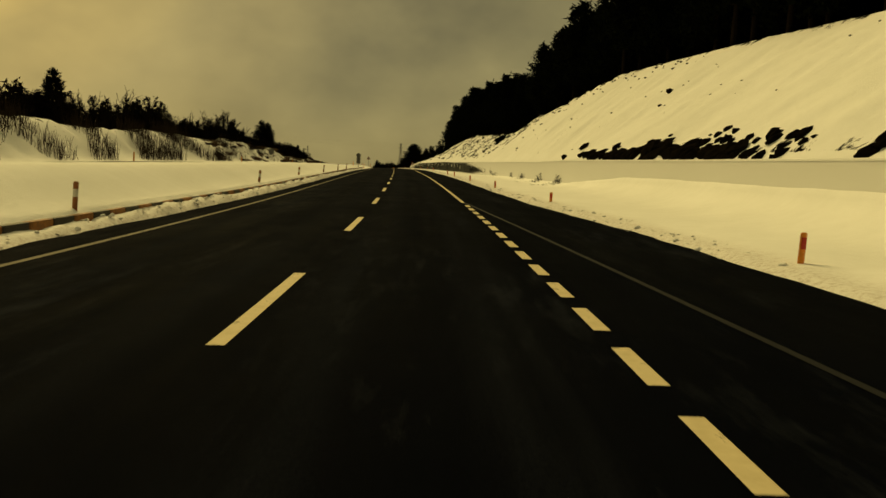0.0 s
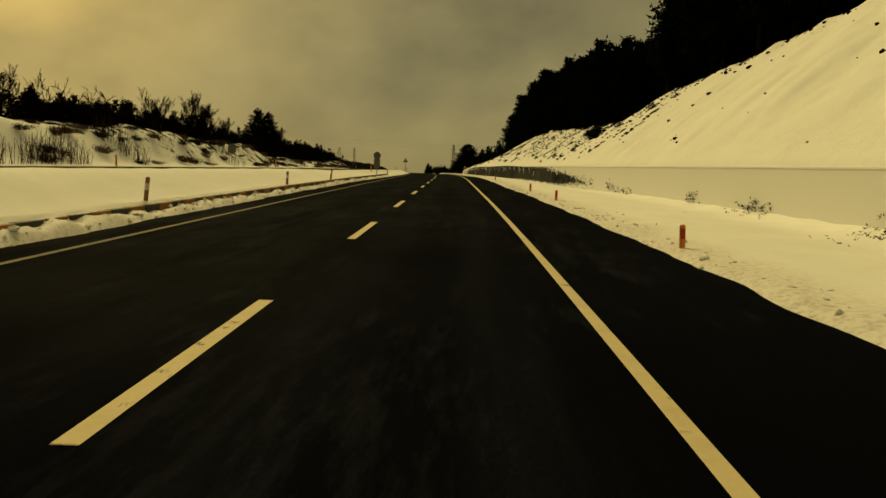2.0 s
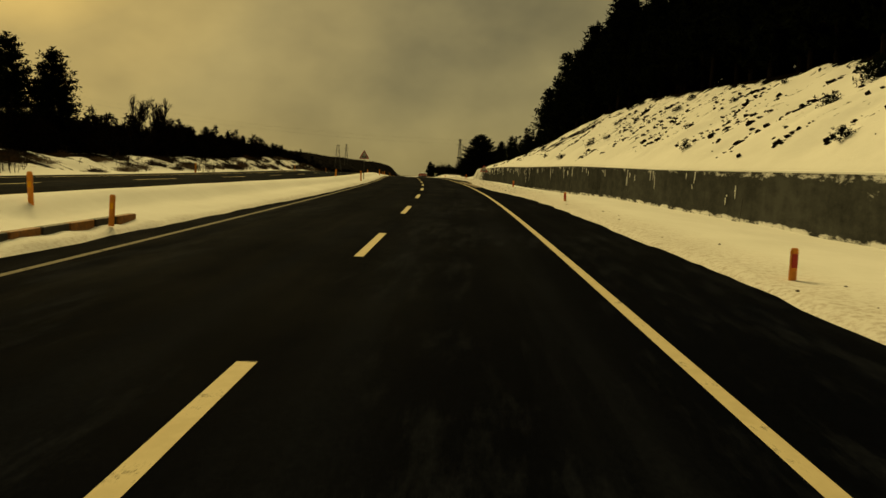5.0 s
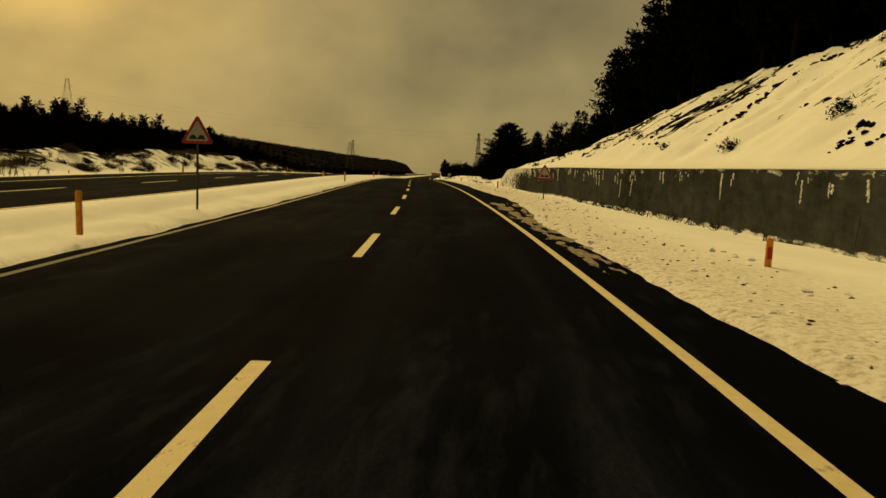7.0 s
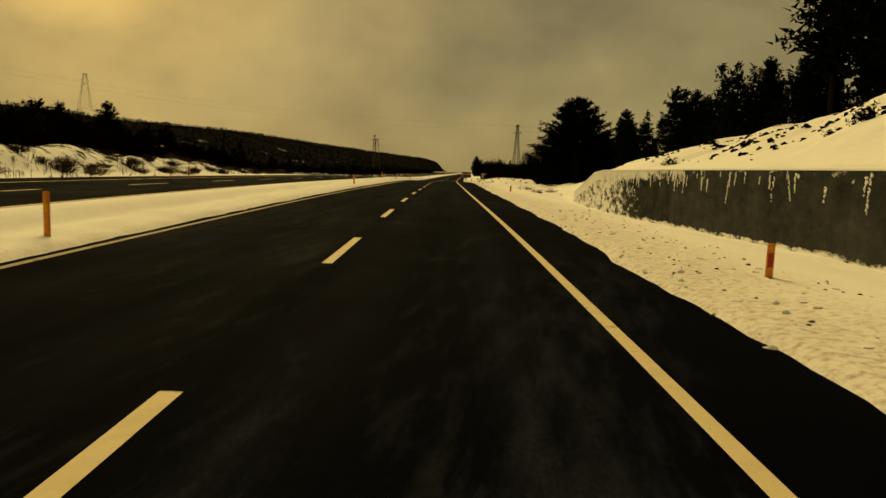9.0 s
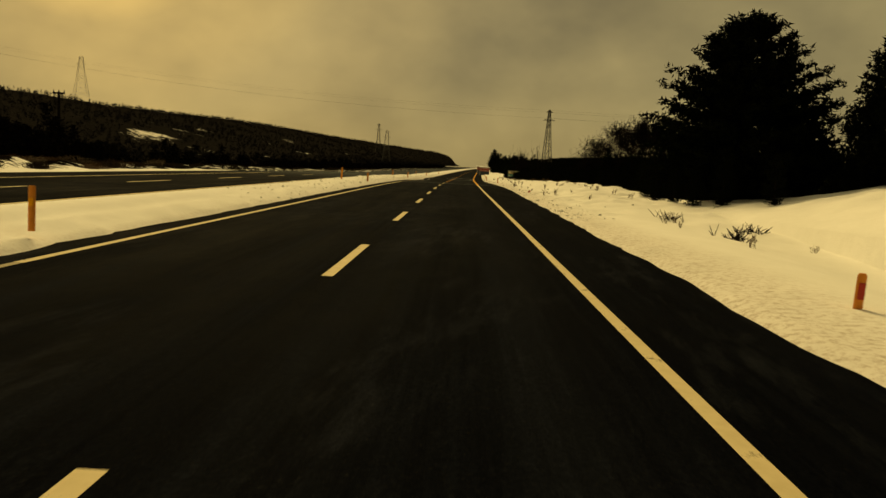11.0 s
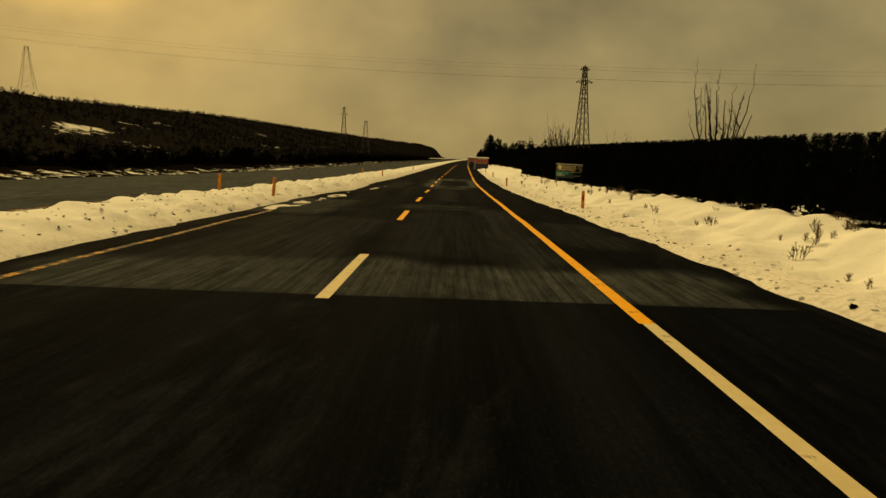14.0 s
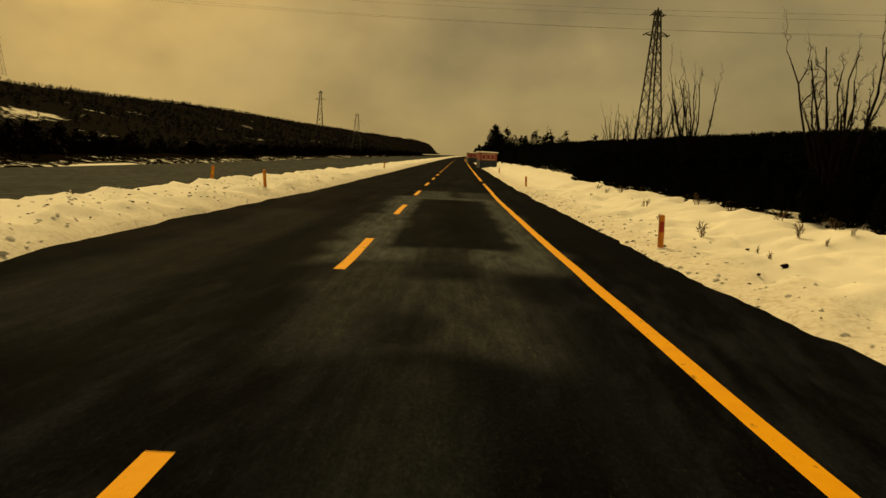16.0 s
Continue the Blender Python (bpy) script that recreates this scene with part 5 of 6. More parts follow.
def oval(bm, z0, z1, w, t, n=14, taper=1.0):
    pts = lambda k: [(math.cos(6.2832 * i / n) * w / 2 * k, math.sin(6.2832 * i / n) * t / 2 * k) for i in range(n)]
    a = [bm.verts.new((x, y, z0)) for x, y in pts(1.0)]
    b = [bm.verts.new((x, y, z1)) for x, y in pts(taper)]
    bm.faces.new(a[::-1])
    bm.faces.new(b)
    for i in range(n):
        bm.faces.new((a[i], a[(i + 1) % n], b[(i + 1) % n], b[i]))
    return bm


def delineator(s, d, h, height, style, lean=0.0, tip=0.0):
    """A plastic marker post; style: red (towards the verge) or band (median)."""
    body = M_ORANGE if style in ("red", "plain") else M_RUST
    words = {"red": "orange plastic marker post with a red reflector, standing in snow", "band": "brown-orange marker post with a white band, standing in snow", "plain": "plain orange plastic marker post standing in snow"}[style]
    t = thing("marker_post", place(s, d, h - 0.08, 0, lean, tip), words, "marker post", "roadside marker posts")
    part("post", oval(bmesh.new(), 0, height + 0.08, 0.115, 0.07), body, t)
    part("cap", oval(bmesh.new(), height + 0.08, height + 0.11, 0.117, 0.072, taper=0.7), body, t)
    bm = bmesh.new()
    if style == "red":
        box(bm, -0.04, 0.04, -0.048, -0.02, height * 0.60, height * 0.60 + 0.2, 0.006)
        part("reflector", bm, M_REDREF, t, "dark red reflector")
    elif style == "band":
        oval(bm, height * 0.62, height * 0.62 + 0.17, 0.121, 0.076)
        part("band", bm, M_BAND, t, "white band")
    else:
        box(bm, -0.035, 0.035, -0.045, -0.02, height * 0.66, height * 0.66 + 0.12, 0.006)
        part("reflector", bm, M_YELLOW, t, "amber reflector")
    return t


for s, d, h, k in ((12.7, 7.98, 0.20, 0.42), (32.6, 7.03, 0.15, 0.36), (49.5, 6.57, 0.08, 0.42), (65.1, 6.3, 0.11, 0.40), (85.1, 6.34, 0.10, 0.42), (97.7, 6.42, 0.10, 0.42), (135.4, 6.33, 0.10, 0.42), (160.0, 6.5, 0.05, 0.45), (184.5, 6.59, 0.0, 0.56), (231.8, 6.44, 0.04, 0.56), (279.0, 6.5, 0.05, 0.5), (372.8, 6.17, 0.15, 0.6), (405.6, 5.55, 0.16, 0.55), (440.0, 5.9, 0.2, 0.5), (474.0, 5.9, 0.2, 0.5)):
    delineator(s, d, h, k, "red", rt.uniform(-3, 3), rt.uniform(-4, 2))
for s, d, h, k in ((17.2, -5.80, 0.34, 0.58), (38.4, -5.72, 0.35, 0.56), (53.6, -5.80, 0.33, 0.57), (70.2, -5.75, 0.34, 0.57), (88.5, -5.85, 0.31, 0.56), (102.2, -5.80, 0.36, 0.56)):
    delineator(s, d, h, k, "band", rt.uniform(2, 8), rt.uniform(-4, 4))
for s, d, h, k in ((139.7, -5.09, 0.22, 0.5), (184.9, -4.52, 0.28, 0.62), (184.2, -6.3, 0.36, 0.62), (233.7, -4.78, 0.22, 0.65), (233.4, -6.38, 0.36, 0.5), (282.0, -4.9, 0.3, 0.6), (325.3, -6.2, 0.39, 0.76), (325.5, -4.45, 0.42, 0.45), (372.1, -6.82, 0.41, 0.55), (372.6, -5.0, 0.32, 0.55), (419.0, -5.0, 0.35, 0.55), (419.0, -6.9, 0.4, 0.55), (466.0, -5.0, 0.35, 0.5), (140.2, -6.9, 0.5, 0.6)):
    delineator(s, d, h, k, "plain", rt.uniform(-3, 5), rt.uniform(-4, 4))
# posts beyond the far carriageway
for s in (22, 60, 98, 137, 180, 228, 276):
    lr1, lh1 = left_road(s)
    delineator(s, float(lr1) - 8.3, float(lh1) + 0.1, 0.55, "plain", rt.uniform(-3, 3), 0)
# a marker knocked flat into the snow
t = thing("marker_post", place(326.5, 6.5, gh(326.5, 6.5) + 0.02, 35, 62, 0), "red marker lying broken in the snow", "marker post")
part("post", oval(bmesh.new(), 0, 0.20, 0.09, 0.06), M_REDREF, t)


def triangle(r, cz):
    """Rounded triangle outline, point up."""
    pts = []
    for i in range(3):
        c = radians(90 + 120 * i)
        cx_, cz_ = math.cos(c) * r * 0.88, math.sin(c) * r * 0.88
        for k in (-50, -25, 0, 25, 50):
            a_ = c + radians(k)
            pts.append((cx_ + math.cos(a_) * r * 0.12, cz + cz_ + math.sin(a_) * r * 0.12))
    return pts


def warning_sign(s, d, h, top, side=0.77, turn=0.0):
    """Uneven road sign: red bordered triangle with two humps, on a steel post."""
    t = thing("warning_sign", place(s, d, h - 0.1, turn), "red bordered triangular uneven road sign on a grey post in snow", "road sign", "uneven road signs")
    r = side / math.sqrt(3)
    cz = top - r + 0.1
    part("post", tube(bmesh.new(), (0, 0.03, 0), (0, 0.03, cz + 0.1), 0.03, 0.03, 10), M_LATTICE, t)
    part("back_plate", ngon_prism(bmesh.new(), triangle(r, cz), -0.012, 0.0), M_STEEL, t)
    part("border", ngon_prism(bmesh.new(), triangle(r * 0.99, cz), -0.018, -0.012), M_REDPAINT, t, "red painted border")
    f = part("face", ngon_prism(bmesh.new(), triangle(r * 0.71, cz), -0.023, -0.018), M_SIGNWHITE, t, "pale grey face")
    hump = []
    n = 22
    for i in range(n + 1):
        x = -0.40 + 0.80 * i / n
        hump.append((x * r * 1.2, cz - 0.29 * r + 0.24 * r * max(0.0, abs(math.sin((x + 0.40) / 0.80 * 2 * math.pi))) ** 0.7))
    part("humps", ngon_prism(bmesh.new(), [(-0.48 * r, cz - 0.31 * r)] + [(0.48 * r, cz - 0.31 * r)] + hump[::-1], -0.027, -0.023), M_BLACK, f, "black humps symbol")
    return t


warning_sign(211.5, 6.70, 0.02, 1.29 + 0.45)
warning_sign(192.8, -4.85, 0.29, 1.82 + 0.45)


def disc(cx_, cz, r, n=20):
    return [(cx_ + math.cos(6.2832 * i / n) * r, cz + math.sin(6.2832 * i / n) * r) for i in range(n)]


# backs of signs that face the other carriageway
t = thing("road_sign", place(134.5, -5.8, 0.55, 6), "grey backs of a round and an oblong sign on one post", "road sign")
part("post", tube(bmesh.new(), (0, -0.03, -0.3), (0, -0.03, 1.95), 0.035, 0.035, 10), M_STEEL, t)
part("round_plate", ngon_prism(bmesh.new(), disc(0, 1.62, 0.37), 0, 0.012), M_STEEL, t, "round grey sign back")
bm = bmesh.new()
ngon_prism(bm, [(-0.32, 0.32), (0.32, 0.32), (0.32, 1.30), (-0.32, 1.30)], 0, 0.012)
part("oblong_plate", bm, M_STEEL, t, "oblong grey sign back")
part("clamp", box(bmesh.new(), -0.3, 0.3, -0.02, 0.0, 1.0, 1.04), M_STEEL, t)
part("clamp", box(bmesh.new(), -0.3, 0.3, -0.02, 0.0, 1.66, 1.70), M_STEEL, t)
t = thing("road_sign", place(127.0, -18.6, 0.85, 4), "grey back of an eight-sided sign on a post beside the bank", "road sign")
part("post", tube(bmesh.new(), (0, -0.03, -0.3), (0, -0.03, 1.9), 0.035, 0.035, 10), M_STEEL, t)
part("plate", ngon_prism(bmesh.new(), [(0, 0.90), (0.36, 1.12), (0.40, 1.5), (0.30, 1.86), (-0.30, 1.86), (-0.40, 1.5), (-0.36, 1.12)], 0, 0.012), M_STEEL, t, "grey sign back")


def lettering(name, text, size, x, z, y, material, parent, wide=1.0, label=""):
    cu = bpy.data.curves.new(name, "FONT")
    cu.body, cu.size, cu.extrude = text, size, 0.003
    tmp = bpy.data.objects.new(name, cu)
    scene.collection.objects.link(tmp)
    me = bpy.data.meshes.new_from_object(tmp.evaluated_get(bpy.context.evaluated_depsgraph_get()))
    bpy.data.objects.remove(tmp)
    me.transform(Matrix.Translation((x, y, z)) @ Matrix.Diagonal((wide, 1, 1, 1)) @ Matrix.Rotation(math.pi / 2, 4, "X"))
    me.materials.clear()
    me.materials.append(material)
    o = new(name, me)
    o.parent = parent
    return tagged(o, label)


# roadside billboard
M_BBTOP = plain("faded_brown_print", (0.085, 0.064, 0.034), (0.19, 0.145, 0.075), 3, 0.6)
M_BBTEAL = plain("teal_print", (0.02, 0.17, 0.17), (0.05, 0.26, 0.25), 3, 0.6)
M_BBDARK = plain("dark_teal_print", (0.012, 0.035, 0.04), (0.025, 0.06, 0.06), 3, 0.6)
M_BBWHITE = plain("pale_print", (0.5, 0.47, 0.38), (0.66, 0.62, 0.5), 6, 0.6)
M_BBGOLD = plain("gold_print", (0.68, 0.58, 0.32), (0.85, 0.73, 0.42), 6, 0.6)
bb = thing("billboard", place(402.2, 9.7, 0.1, -7, 1.0), "small weathered billboard with teal landscape print on two steel legs", "billboard")
Wb, z0, z1 = 0.93, 0.80, 1.76
part("leg", box(bmesh.new(), -0.88, -0.80, 0.02, 0.09, -0.4, 1.7, 0.006), M_STEEL, bb)
part("leg", box(bmesh.new(), 0.80, 0.88, 0.02, 0.09, -0.4, 1.7, 0.006), M_STEEL, bb)
part("leg", box(bmesh.new(), -0.97, -0.91, 0.25, 0.31, -0.4, 0.6, 0.006), M_STEEL, bb)
panel = part("panel", box(bmesh.new(), -Wb, Wb, -0.02, 0.02, z0, z1, 0.004), M_BBDARK, bb)
part("cap", box(bmesh.new(), -Wb - 0.02, Wb + 0.02, -0.04, 0.05, z1, z1 + 0.05, 0.006), M_BAND, bb, "pale snow dusted top rail")
part("print_field", box(bmesh.new(), -Wb + 0.02, Wb - 0.02, -0.026, -0.02, 1.28, z1 - 0.01), M_BBTOP, panel, "brown upper print")
bm = bmesh.new()
ngon_prism(bm, [(-0.90, 0.98), (-0.05, 1.05), (0.05, 1.18), (-0.15, 1.27), (-0.90, 1.27)], -0.026, -0.021)
part("lake", bm, M_BBTEAL, panel, "teal landscape print")
part("emblem", ngon_prism(bmesh.new(), disc(-0.66, 1.57, 0.15), -0.030, -0.026), M_BBGOLD, panel, "round gold emblem")
lettering("lettering", "YILDIZTEPE", 0.24, -0.47, 1.50, -0.030, M_BBGOLD, panel, 0.98, "gold capital lettering")
rb = random.Random(3)
for z, x0, x1, m in ((1.38, -0.75, 0.80, M_BBGOLD), (1.20, 0.12, 0.82, M_BBGOLD), (1.10, -0.85, -0.45, M_BBWHITE), (1.03, -0.85, -0.50, M_BBWHITE), (0.95, -0.85, -0.30, M_BBWHITE), (0.95, 0.42, 0.78, M_BBWHITE)):
    x = x0
    while x < x1:
        w = rb.uniform(0.04, 0.13)
        part("text_bar", box(bmesh.new(), x, min(x + w, x1), -0.030, -0.026, z, z + 0.05), m, panel)
        x += w + 0.03

# ---- power line ----


def pylon(p, height, width, turn, label, steel=M_LATTICE):
    """A lattice tower: four tapering legs, X bracing, two cross-arms and insulators."""
    t = thing("pylon", pose(p[0], p[1], p[2], 0, 0, turn), label, "pylon", "lattice pylons")
    w = lambda z: width * (1 - 0.80 * (z / height) ** 0.85) / 2
    levels = [height * (1 - (1 - i / 9) ** 1.25) for i in range(10)]
    th = 0.028 + height * 0.0014
    for sx in (-1, 1):
        for sy in (-1, 1):
            bm = bmesh.new()
            rings = [[bm.verts.new((sx * w(z) + ox * th * 1.25, sy * w(z) + oy * th * 1.25, z)) for ox, oy in ((-1, -1), (1, -1), (1, 1), (-1, 1))] for z in levels]
            for q0, q1 in zip(rings[:-1], rings[1:]):
                for i in range(4):
                    bm.faces.new((q0[i], q0[(i + 1) % 4], q1[(i + 1) % 4], q1[i]))
            part("leg", bm, steel, t)
    for face in range(4):
        c, s_ = math.cos(face * math.pi / 2), math.sin(face * math.pi / 2)
        P = lambda x, y, z: (x * c - y * s_, x * s_ + y * c, z)
        for a_, b_ in zip(levels[:-1], levels[1:]):
            for sx in (-1, 1):
                part("brace", tube(bmesh.new(), P(-sx * w(a_), w(a_), a_), P(sx * w(b_), w(b_), b_), th * 0.75, th * 0.75, 3), steel, t)
        for z in levels[4:-1:2]:
            part("brace", tube(bmesh.new(), P(-w(z), w(z), z), P(w(z), w(z), z), th * 0.75, th * 0.75, 3), steel, t)
    for z, arm in ((height * 0.80, height * 0.105), (height * 0.955, height * 0.055)):
        for sx in (-1, 1):
            bm = bmesh.new()
            for sy in (-1, 1):
                tube(bm, (sx * w(z), sy * w(z), z), (sx * arm, 0, z + 0.01 * height), th, th * 0.8, 4)
                tube(bm, (sx * w(z), sy * w(z), z + 0.035 * height), (sx * arm, 0, z + 0.012 * height), th * 0.8, th * 0.8, 4)
            am = part("cross_arm", bm, steel, t)
            part("insulator", tube(bmesh.new(), (sx * arm, -0.02 * height, z + 0.012 * height), (sx * arm, 0.02 * height, z + 0.002 * height), th * 1.6, th * 1.6, 6), M_BLACK, am)
    part("peak", tube(bmesh.new(), (0, 0, height * 0.985), (0, 0, height * 1.02), th * 2.2, th * 1.6, 6), steel, t)
    return t


PYR = (-19.5, 475.0, 13.4)
pylon((PYR[0], PYR[1], PYR[2] - 12.6), 12.6, 1.95, 25, "dark steel lattice pylon above the pine plantation")
PYM = (-98.5, 644.0, 13.4)
pylon((PYM[0], PYM[1], PYM[2] - 13.0), 13.0, 2.3, 20, "dark steel lattice pylon beyond the far carriageway")
# the two far towers carry their haze in the paler steel colour
PYL = (-530.0, 1116.0, 84.0)
pylon((PYL[0], PYL[1], PYL[2] - 42.0), 42.0, 15.0, 20, "tall lattice pylon on the far hill, its colour paled for haze", M_HAZY)
pylon((-227.0, 1280.0, -16.0), 42.0, 11.0, 20, "lattice pylon far off beyond the hill's foot, its colour paled for haze", M_HAZY)


def wire(a_, b_, sag, r, n=40):
    bm = bmesh.new()
    a_, b_ = Vector(a_), Vector(b_)
    prev = None
    for i in range(n + 1):
        f = i / n
        p = a_.lerp(b_, f) - Vector((0, 0, sag * 4 * f * (1 - f)))
        if prev is not None:
            tube(bm, prev, p, r, r, 3, False)
        prev = p
    return bm


lines = thing("power_lines", pose(0, 0, 0), "thin sagging power lines strung across the road", "power line")
for k, (dz, off) in enumerate(((0.0, 0.0), (-1.9, -1.1), (-1.9, 1.1), (-0.5, 0.5))):
    part("wire", wire((PYR[0] + off, PYR[1], PYR[2] + dz), (-190.0, 470.0 + off * 4, PYR[2] + 14 + dz), 3.5, 0.0095), M_WIRE, lines)
    part("wire", wire((PYR[0] + off, PYR[1], PYR[2] + dz), (150.0, 440.0 + off * 4, PYR[2] + 6 + dz), 3.0, 0.0095), M_WIRE, lines)

# wooden pole of a local line beyond the far carriageway
t = thing("utility_pole", place(329.0, -27.2, gh(329.0, -27.2) - 0.3, 8), "dark wooden utility pole with a short cross-arm", "utility pole")
top_h = 5.45 - gh(329.0, -27.2) + 0.3
part("pole", tube(bmesh.new(), (0, 0, 0), (0, 0, top_h), 0.13, 0.09, 8), M_TWIG, t)
arm = part("cross_arm", box(bmesh.new(), -0.42, 0.42, -0.05, 0.05, top_h - 0.16, top_h - 0.05, 0.01), M_TWIG, t)
for x in (-0.36, 0.0, 0.36):
    part("insulator", tube(bmesh.new(), (x, 0, top_h - 0.05), (x, 0, top_h + 0.12), 0.05, 0.03, 8), M_BLACK, arm)

# ---- roadside kiosks far ahead ----


def kiosk(s, d, w, depth, h, label, panel_mat):
    t = thing("kiosk", place(s, d, 0.1, 6), label, "kiosk", "roadside kiosks")
    part("base", box(bmesh.new(), -w / 2, w / 2, 0, depth, -0.6, h * 0.45, 0.03), M_BLUE, t, "dark blue base")
    part("wall", box(bmesh.new(), -w / 2 + 0.05, w / 2 - 0.05, 0.05, depth - 0.05, h * 0.45, h * 0.92), panel_mat, t, "faded red wall panels")
    part("roof", box(bmesh.new(), -w / 2 - 0.15, w / 2 + 0.15, -0.15, depth + 0.15, h * 0.92, h, 0.03), M_SNOW, t, "snow dusted flat roof")
    for i in range(3):
        x = -w / 2 + 0.3 + i * (w - 0.6) / 3
        win = part("window", box(bmesh.new(), x, x + w * 0.2, 0.0, 0.05, h * 0.5, h * 0.85, 0.01), M_BAND, t)
        part("pane", box(bmesh.new(), x + 0.05, x + w * 0.2 - 0.05, -0.012, 0.0, h * 0.54, h * 0.81), M_REDREF, win)
    return t


kiosk(516.0, 6.2, 2.6, 4.0, 2.4, "small red roadside kiosk with dark base", M_CANVAS)
kiosk(598.0, 5.5, 3.2, 5.0, 2.5, "faded red roadside kiosk farther along", M_CANVAS)

# ---- rocks, clods and stalks in the snow ----


def clod(seed, r):
    rng = np.random.default_rng(seed)
    bm = bmesh.new()
    bmesh.ops.create_icosphere(bm, subdivisions=2, radius=r)
    k = rng.normal(size=3) * 3
    for v in bm.verts:
        n = noise.noise(v.co * (1.6 / r) + Vector(k)) * 0.5 + noise.noise(v.co * (4 / r) + Vector(k)) * 0.2
        v.co *= 1 + n
        v.co.z *= 0.6
    return finish(bm, "rock")


CLODS = [clod(i, 0.22) for i in range(6)]
for c_ in CLODS:
    c_.materials.append(M_ROCK)
for i in range(76):
    s = rt.choice((rt.uniform(95, 165), rt.uniform(150, 285), rt.uniform(40, 140)))
    d = rt.uniform(WALL_D + 1.2, CREST_D - 0.5)
    o = new("rock", CLODS[rt.randrange(6)])
    o.matrix_basis = place(s, d, gh(s, d) + 0.02, rt.uniform(0, 360), rt.uniform(-20, 20), rt.uniform(-20, 20), rt.uniform(0.25, 0.95) ** 1.5)
    tagged(o, "dark rock poking out of the snowy slope", "rock", "rocks on the slope")


def crag(seed, r):
    """An angular block of broken rock."""
    rng = np.random.default_rng(seed)
    bm = bmesh.new()
    for _ in range(26):
        p = rng.normal(size=3)
        p = p / np.linalg.norm(p) * r * rng.uniform(0.7, 1.25) * np.array((1.0, 0.8, 1.1))
        bm.verts.new(p)
    hull = bmesh.ops.convex_hull(bm, input=bm.verts)
    bmesh.ops.delete(bm, geom=list({g for g in hull["geom_interior"] + hull["geom_unused"] if isinstance(g, bmesh.types.BMVert)}), context="VERTS")
    return finish(bm, "rock")


CHUNKS = [crag(240 + i, 0.28) for i in range(8)]
for c_ in CHUNKS:
    c_.materials.append(M_ROCK)


def bared_rock(s, d, long, high, deep=0.23):
    o = new("rock", CHUNKS[rt.randrange(8)])
    lie = Matrix.Rotation(radians(-36 + rt.uniform(-7, 7)), 4, "Y") @ Matrix.Rotation(radians(rt.uniform(-50, 60)), 4, "Z")
    o.matrix_basis = place(s, d, gh(s, d) + 0.02) @ lie @ Matrix.Diagonal((high / 0.28, long / 0.28, deep / 0.28, 1))
    tagged(o, "large dark rock bared at the foot of the slope", "rock", "bared rocks")


for s, d, long, high in ((61.8, 13.1, 0.45, 0.2), (58.8, 13.9, 0.75, 0.42), (56.2, 13.2, 0.4, 0.35), (54.8, 13.25, 0.6, 0.5), (53.6, 13.3, 0.45, 0.62), (52.2, 13.2, 0.7, 0.5), (50.8, 13.3, 0.6, 0.6), (49.9, 13.1, 0.4, 0.42), (48.0, 13.25, 0.85, 0.62), (46.4, 13.2, 0.55, 0.55), (45.2, 13.15, 0.6, 0.5), (44.0, 13.2, 0.7, 0.5), (42.6, 13.2, 0.6, 0.6), (41.4, 13.6, 0.9, 0.6), (40.2, 13.7, 0.8, 0.75), (40.6, 13.1, 0.6, 0.5), (39.2, 13.2, 0.8, 0.85), (38.0, 13.5, 0.7, 0.6), (37.0, 13.3, 0.8, 0.6), (36.0, 13.7, 0.7, 0.75), (35.2, 13.4, 0.7, 0.85), (34.2, 13.2, 0.5, 0.6), (33.4, 13.1, 0.5, 0.45), (32.2, 13.3, 0.6, 0.6), (30.8, 13.2, 0.8, 0.7), (29.4, 13.4, 0.7, 0.6)):
    bared_rock(s, d, long, high)
n_bared = 0
while n_bared < 115:
    s = 8 + 48 * rt.random()
    if float(wob(s, 0, 1.5)) < -0.2:
        continue
    n_bared += 1
    reach = float(prof(s, (9, 0.7), (30, 1.0), (36, 1.7), (41, 1.4), (44, 0.7), (57, 0.5))) * (1 + 0.5 * float(wob(s, 3, 0.9)))
    big = rt.uniform(0.12, 0.34)
    bared_rock(s, WALL_D + 0.55 + reach * rt.random() ** 1.2, big * rt.uniform(0.7, 1.5), big * rt.uniform(0.8, 1.4), big * 0.5)
o = new("rock", CLODS[2])
o.matrix_basis = place(54.5, 18.6, gh(54.5, 18.6), 20, 0, 35, 1.3)
tagged(o, "large dark rock bared on the slope", "rock", "bared rocks")
# evergreen scrub on the slope
SCRUB = Heap()
rs = np.random.default_rng(77)
SCRUB.add(*tufts(rs, rs.normal(size=(60, 3)) * np.array((0.5, 0.4, 0.22)) + np.array((0, 0, 0.25)), 0.22, 8))
SCRUB_M = SCRUB.mesh("leaves", M_NEEDLE)
for s, d, z in [(154.4, 20.2, 1.3), (156.5, 19.6, 1.2), (158.5, 20.6, 1.1), (152.0, 19.0, 0.9), (160.5, 20.0, 0.9), (163.0, 20.9, 0.8), (149.5, 20.8, 0.7)] + [(rt.uniform(120, 282), rt.uniform(14, 22.5), rt.uniform(0.3, 0.65)) for _ in range(55)]:
    shrub(SCRUB_M, s, d, z, "low dark evergreen scrub in the snow", "slope scrub", "scrub_bush", sink=0.05)
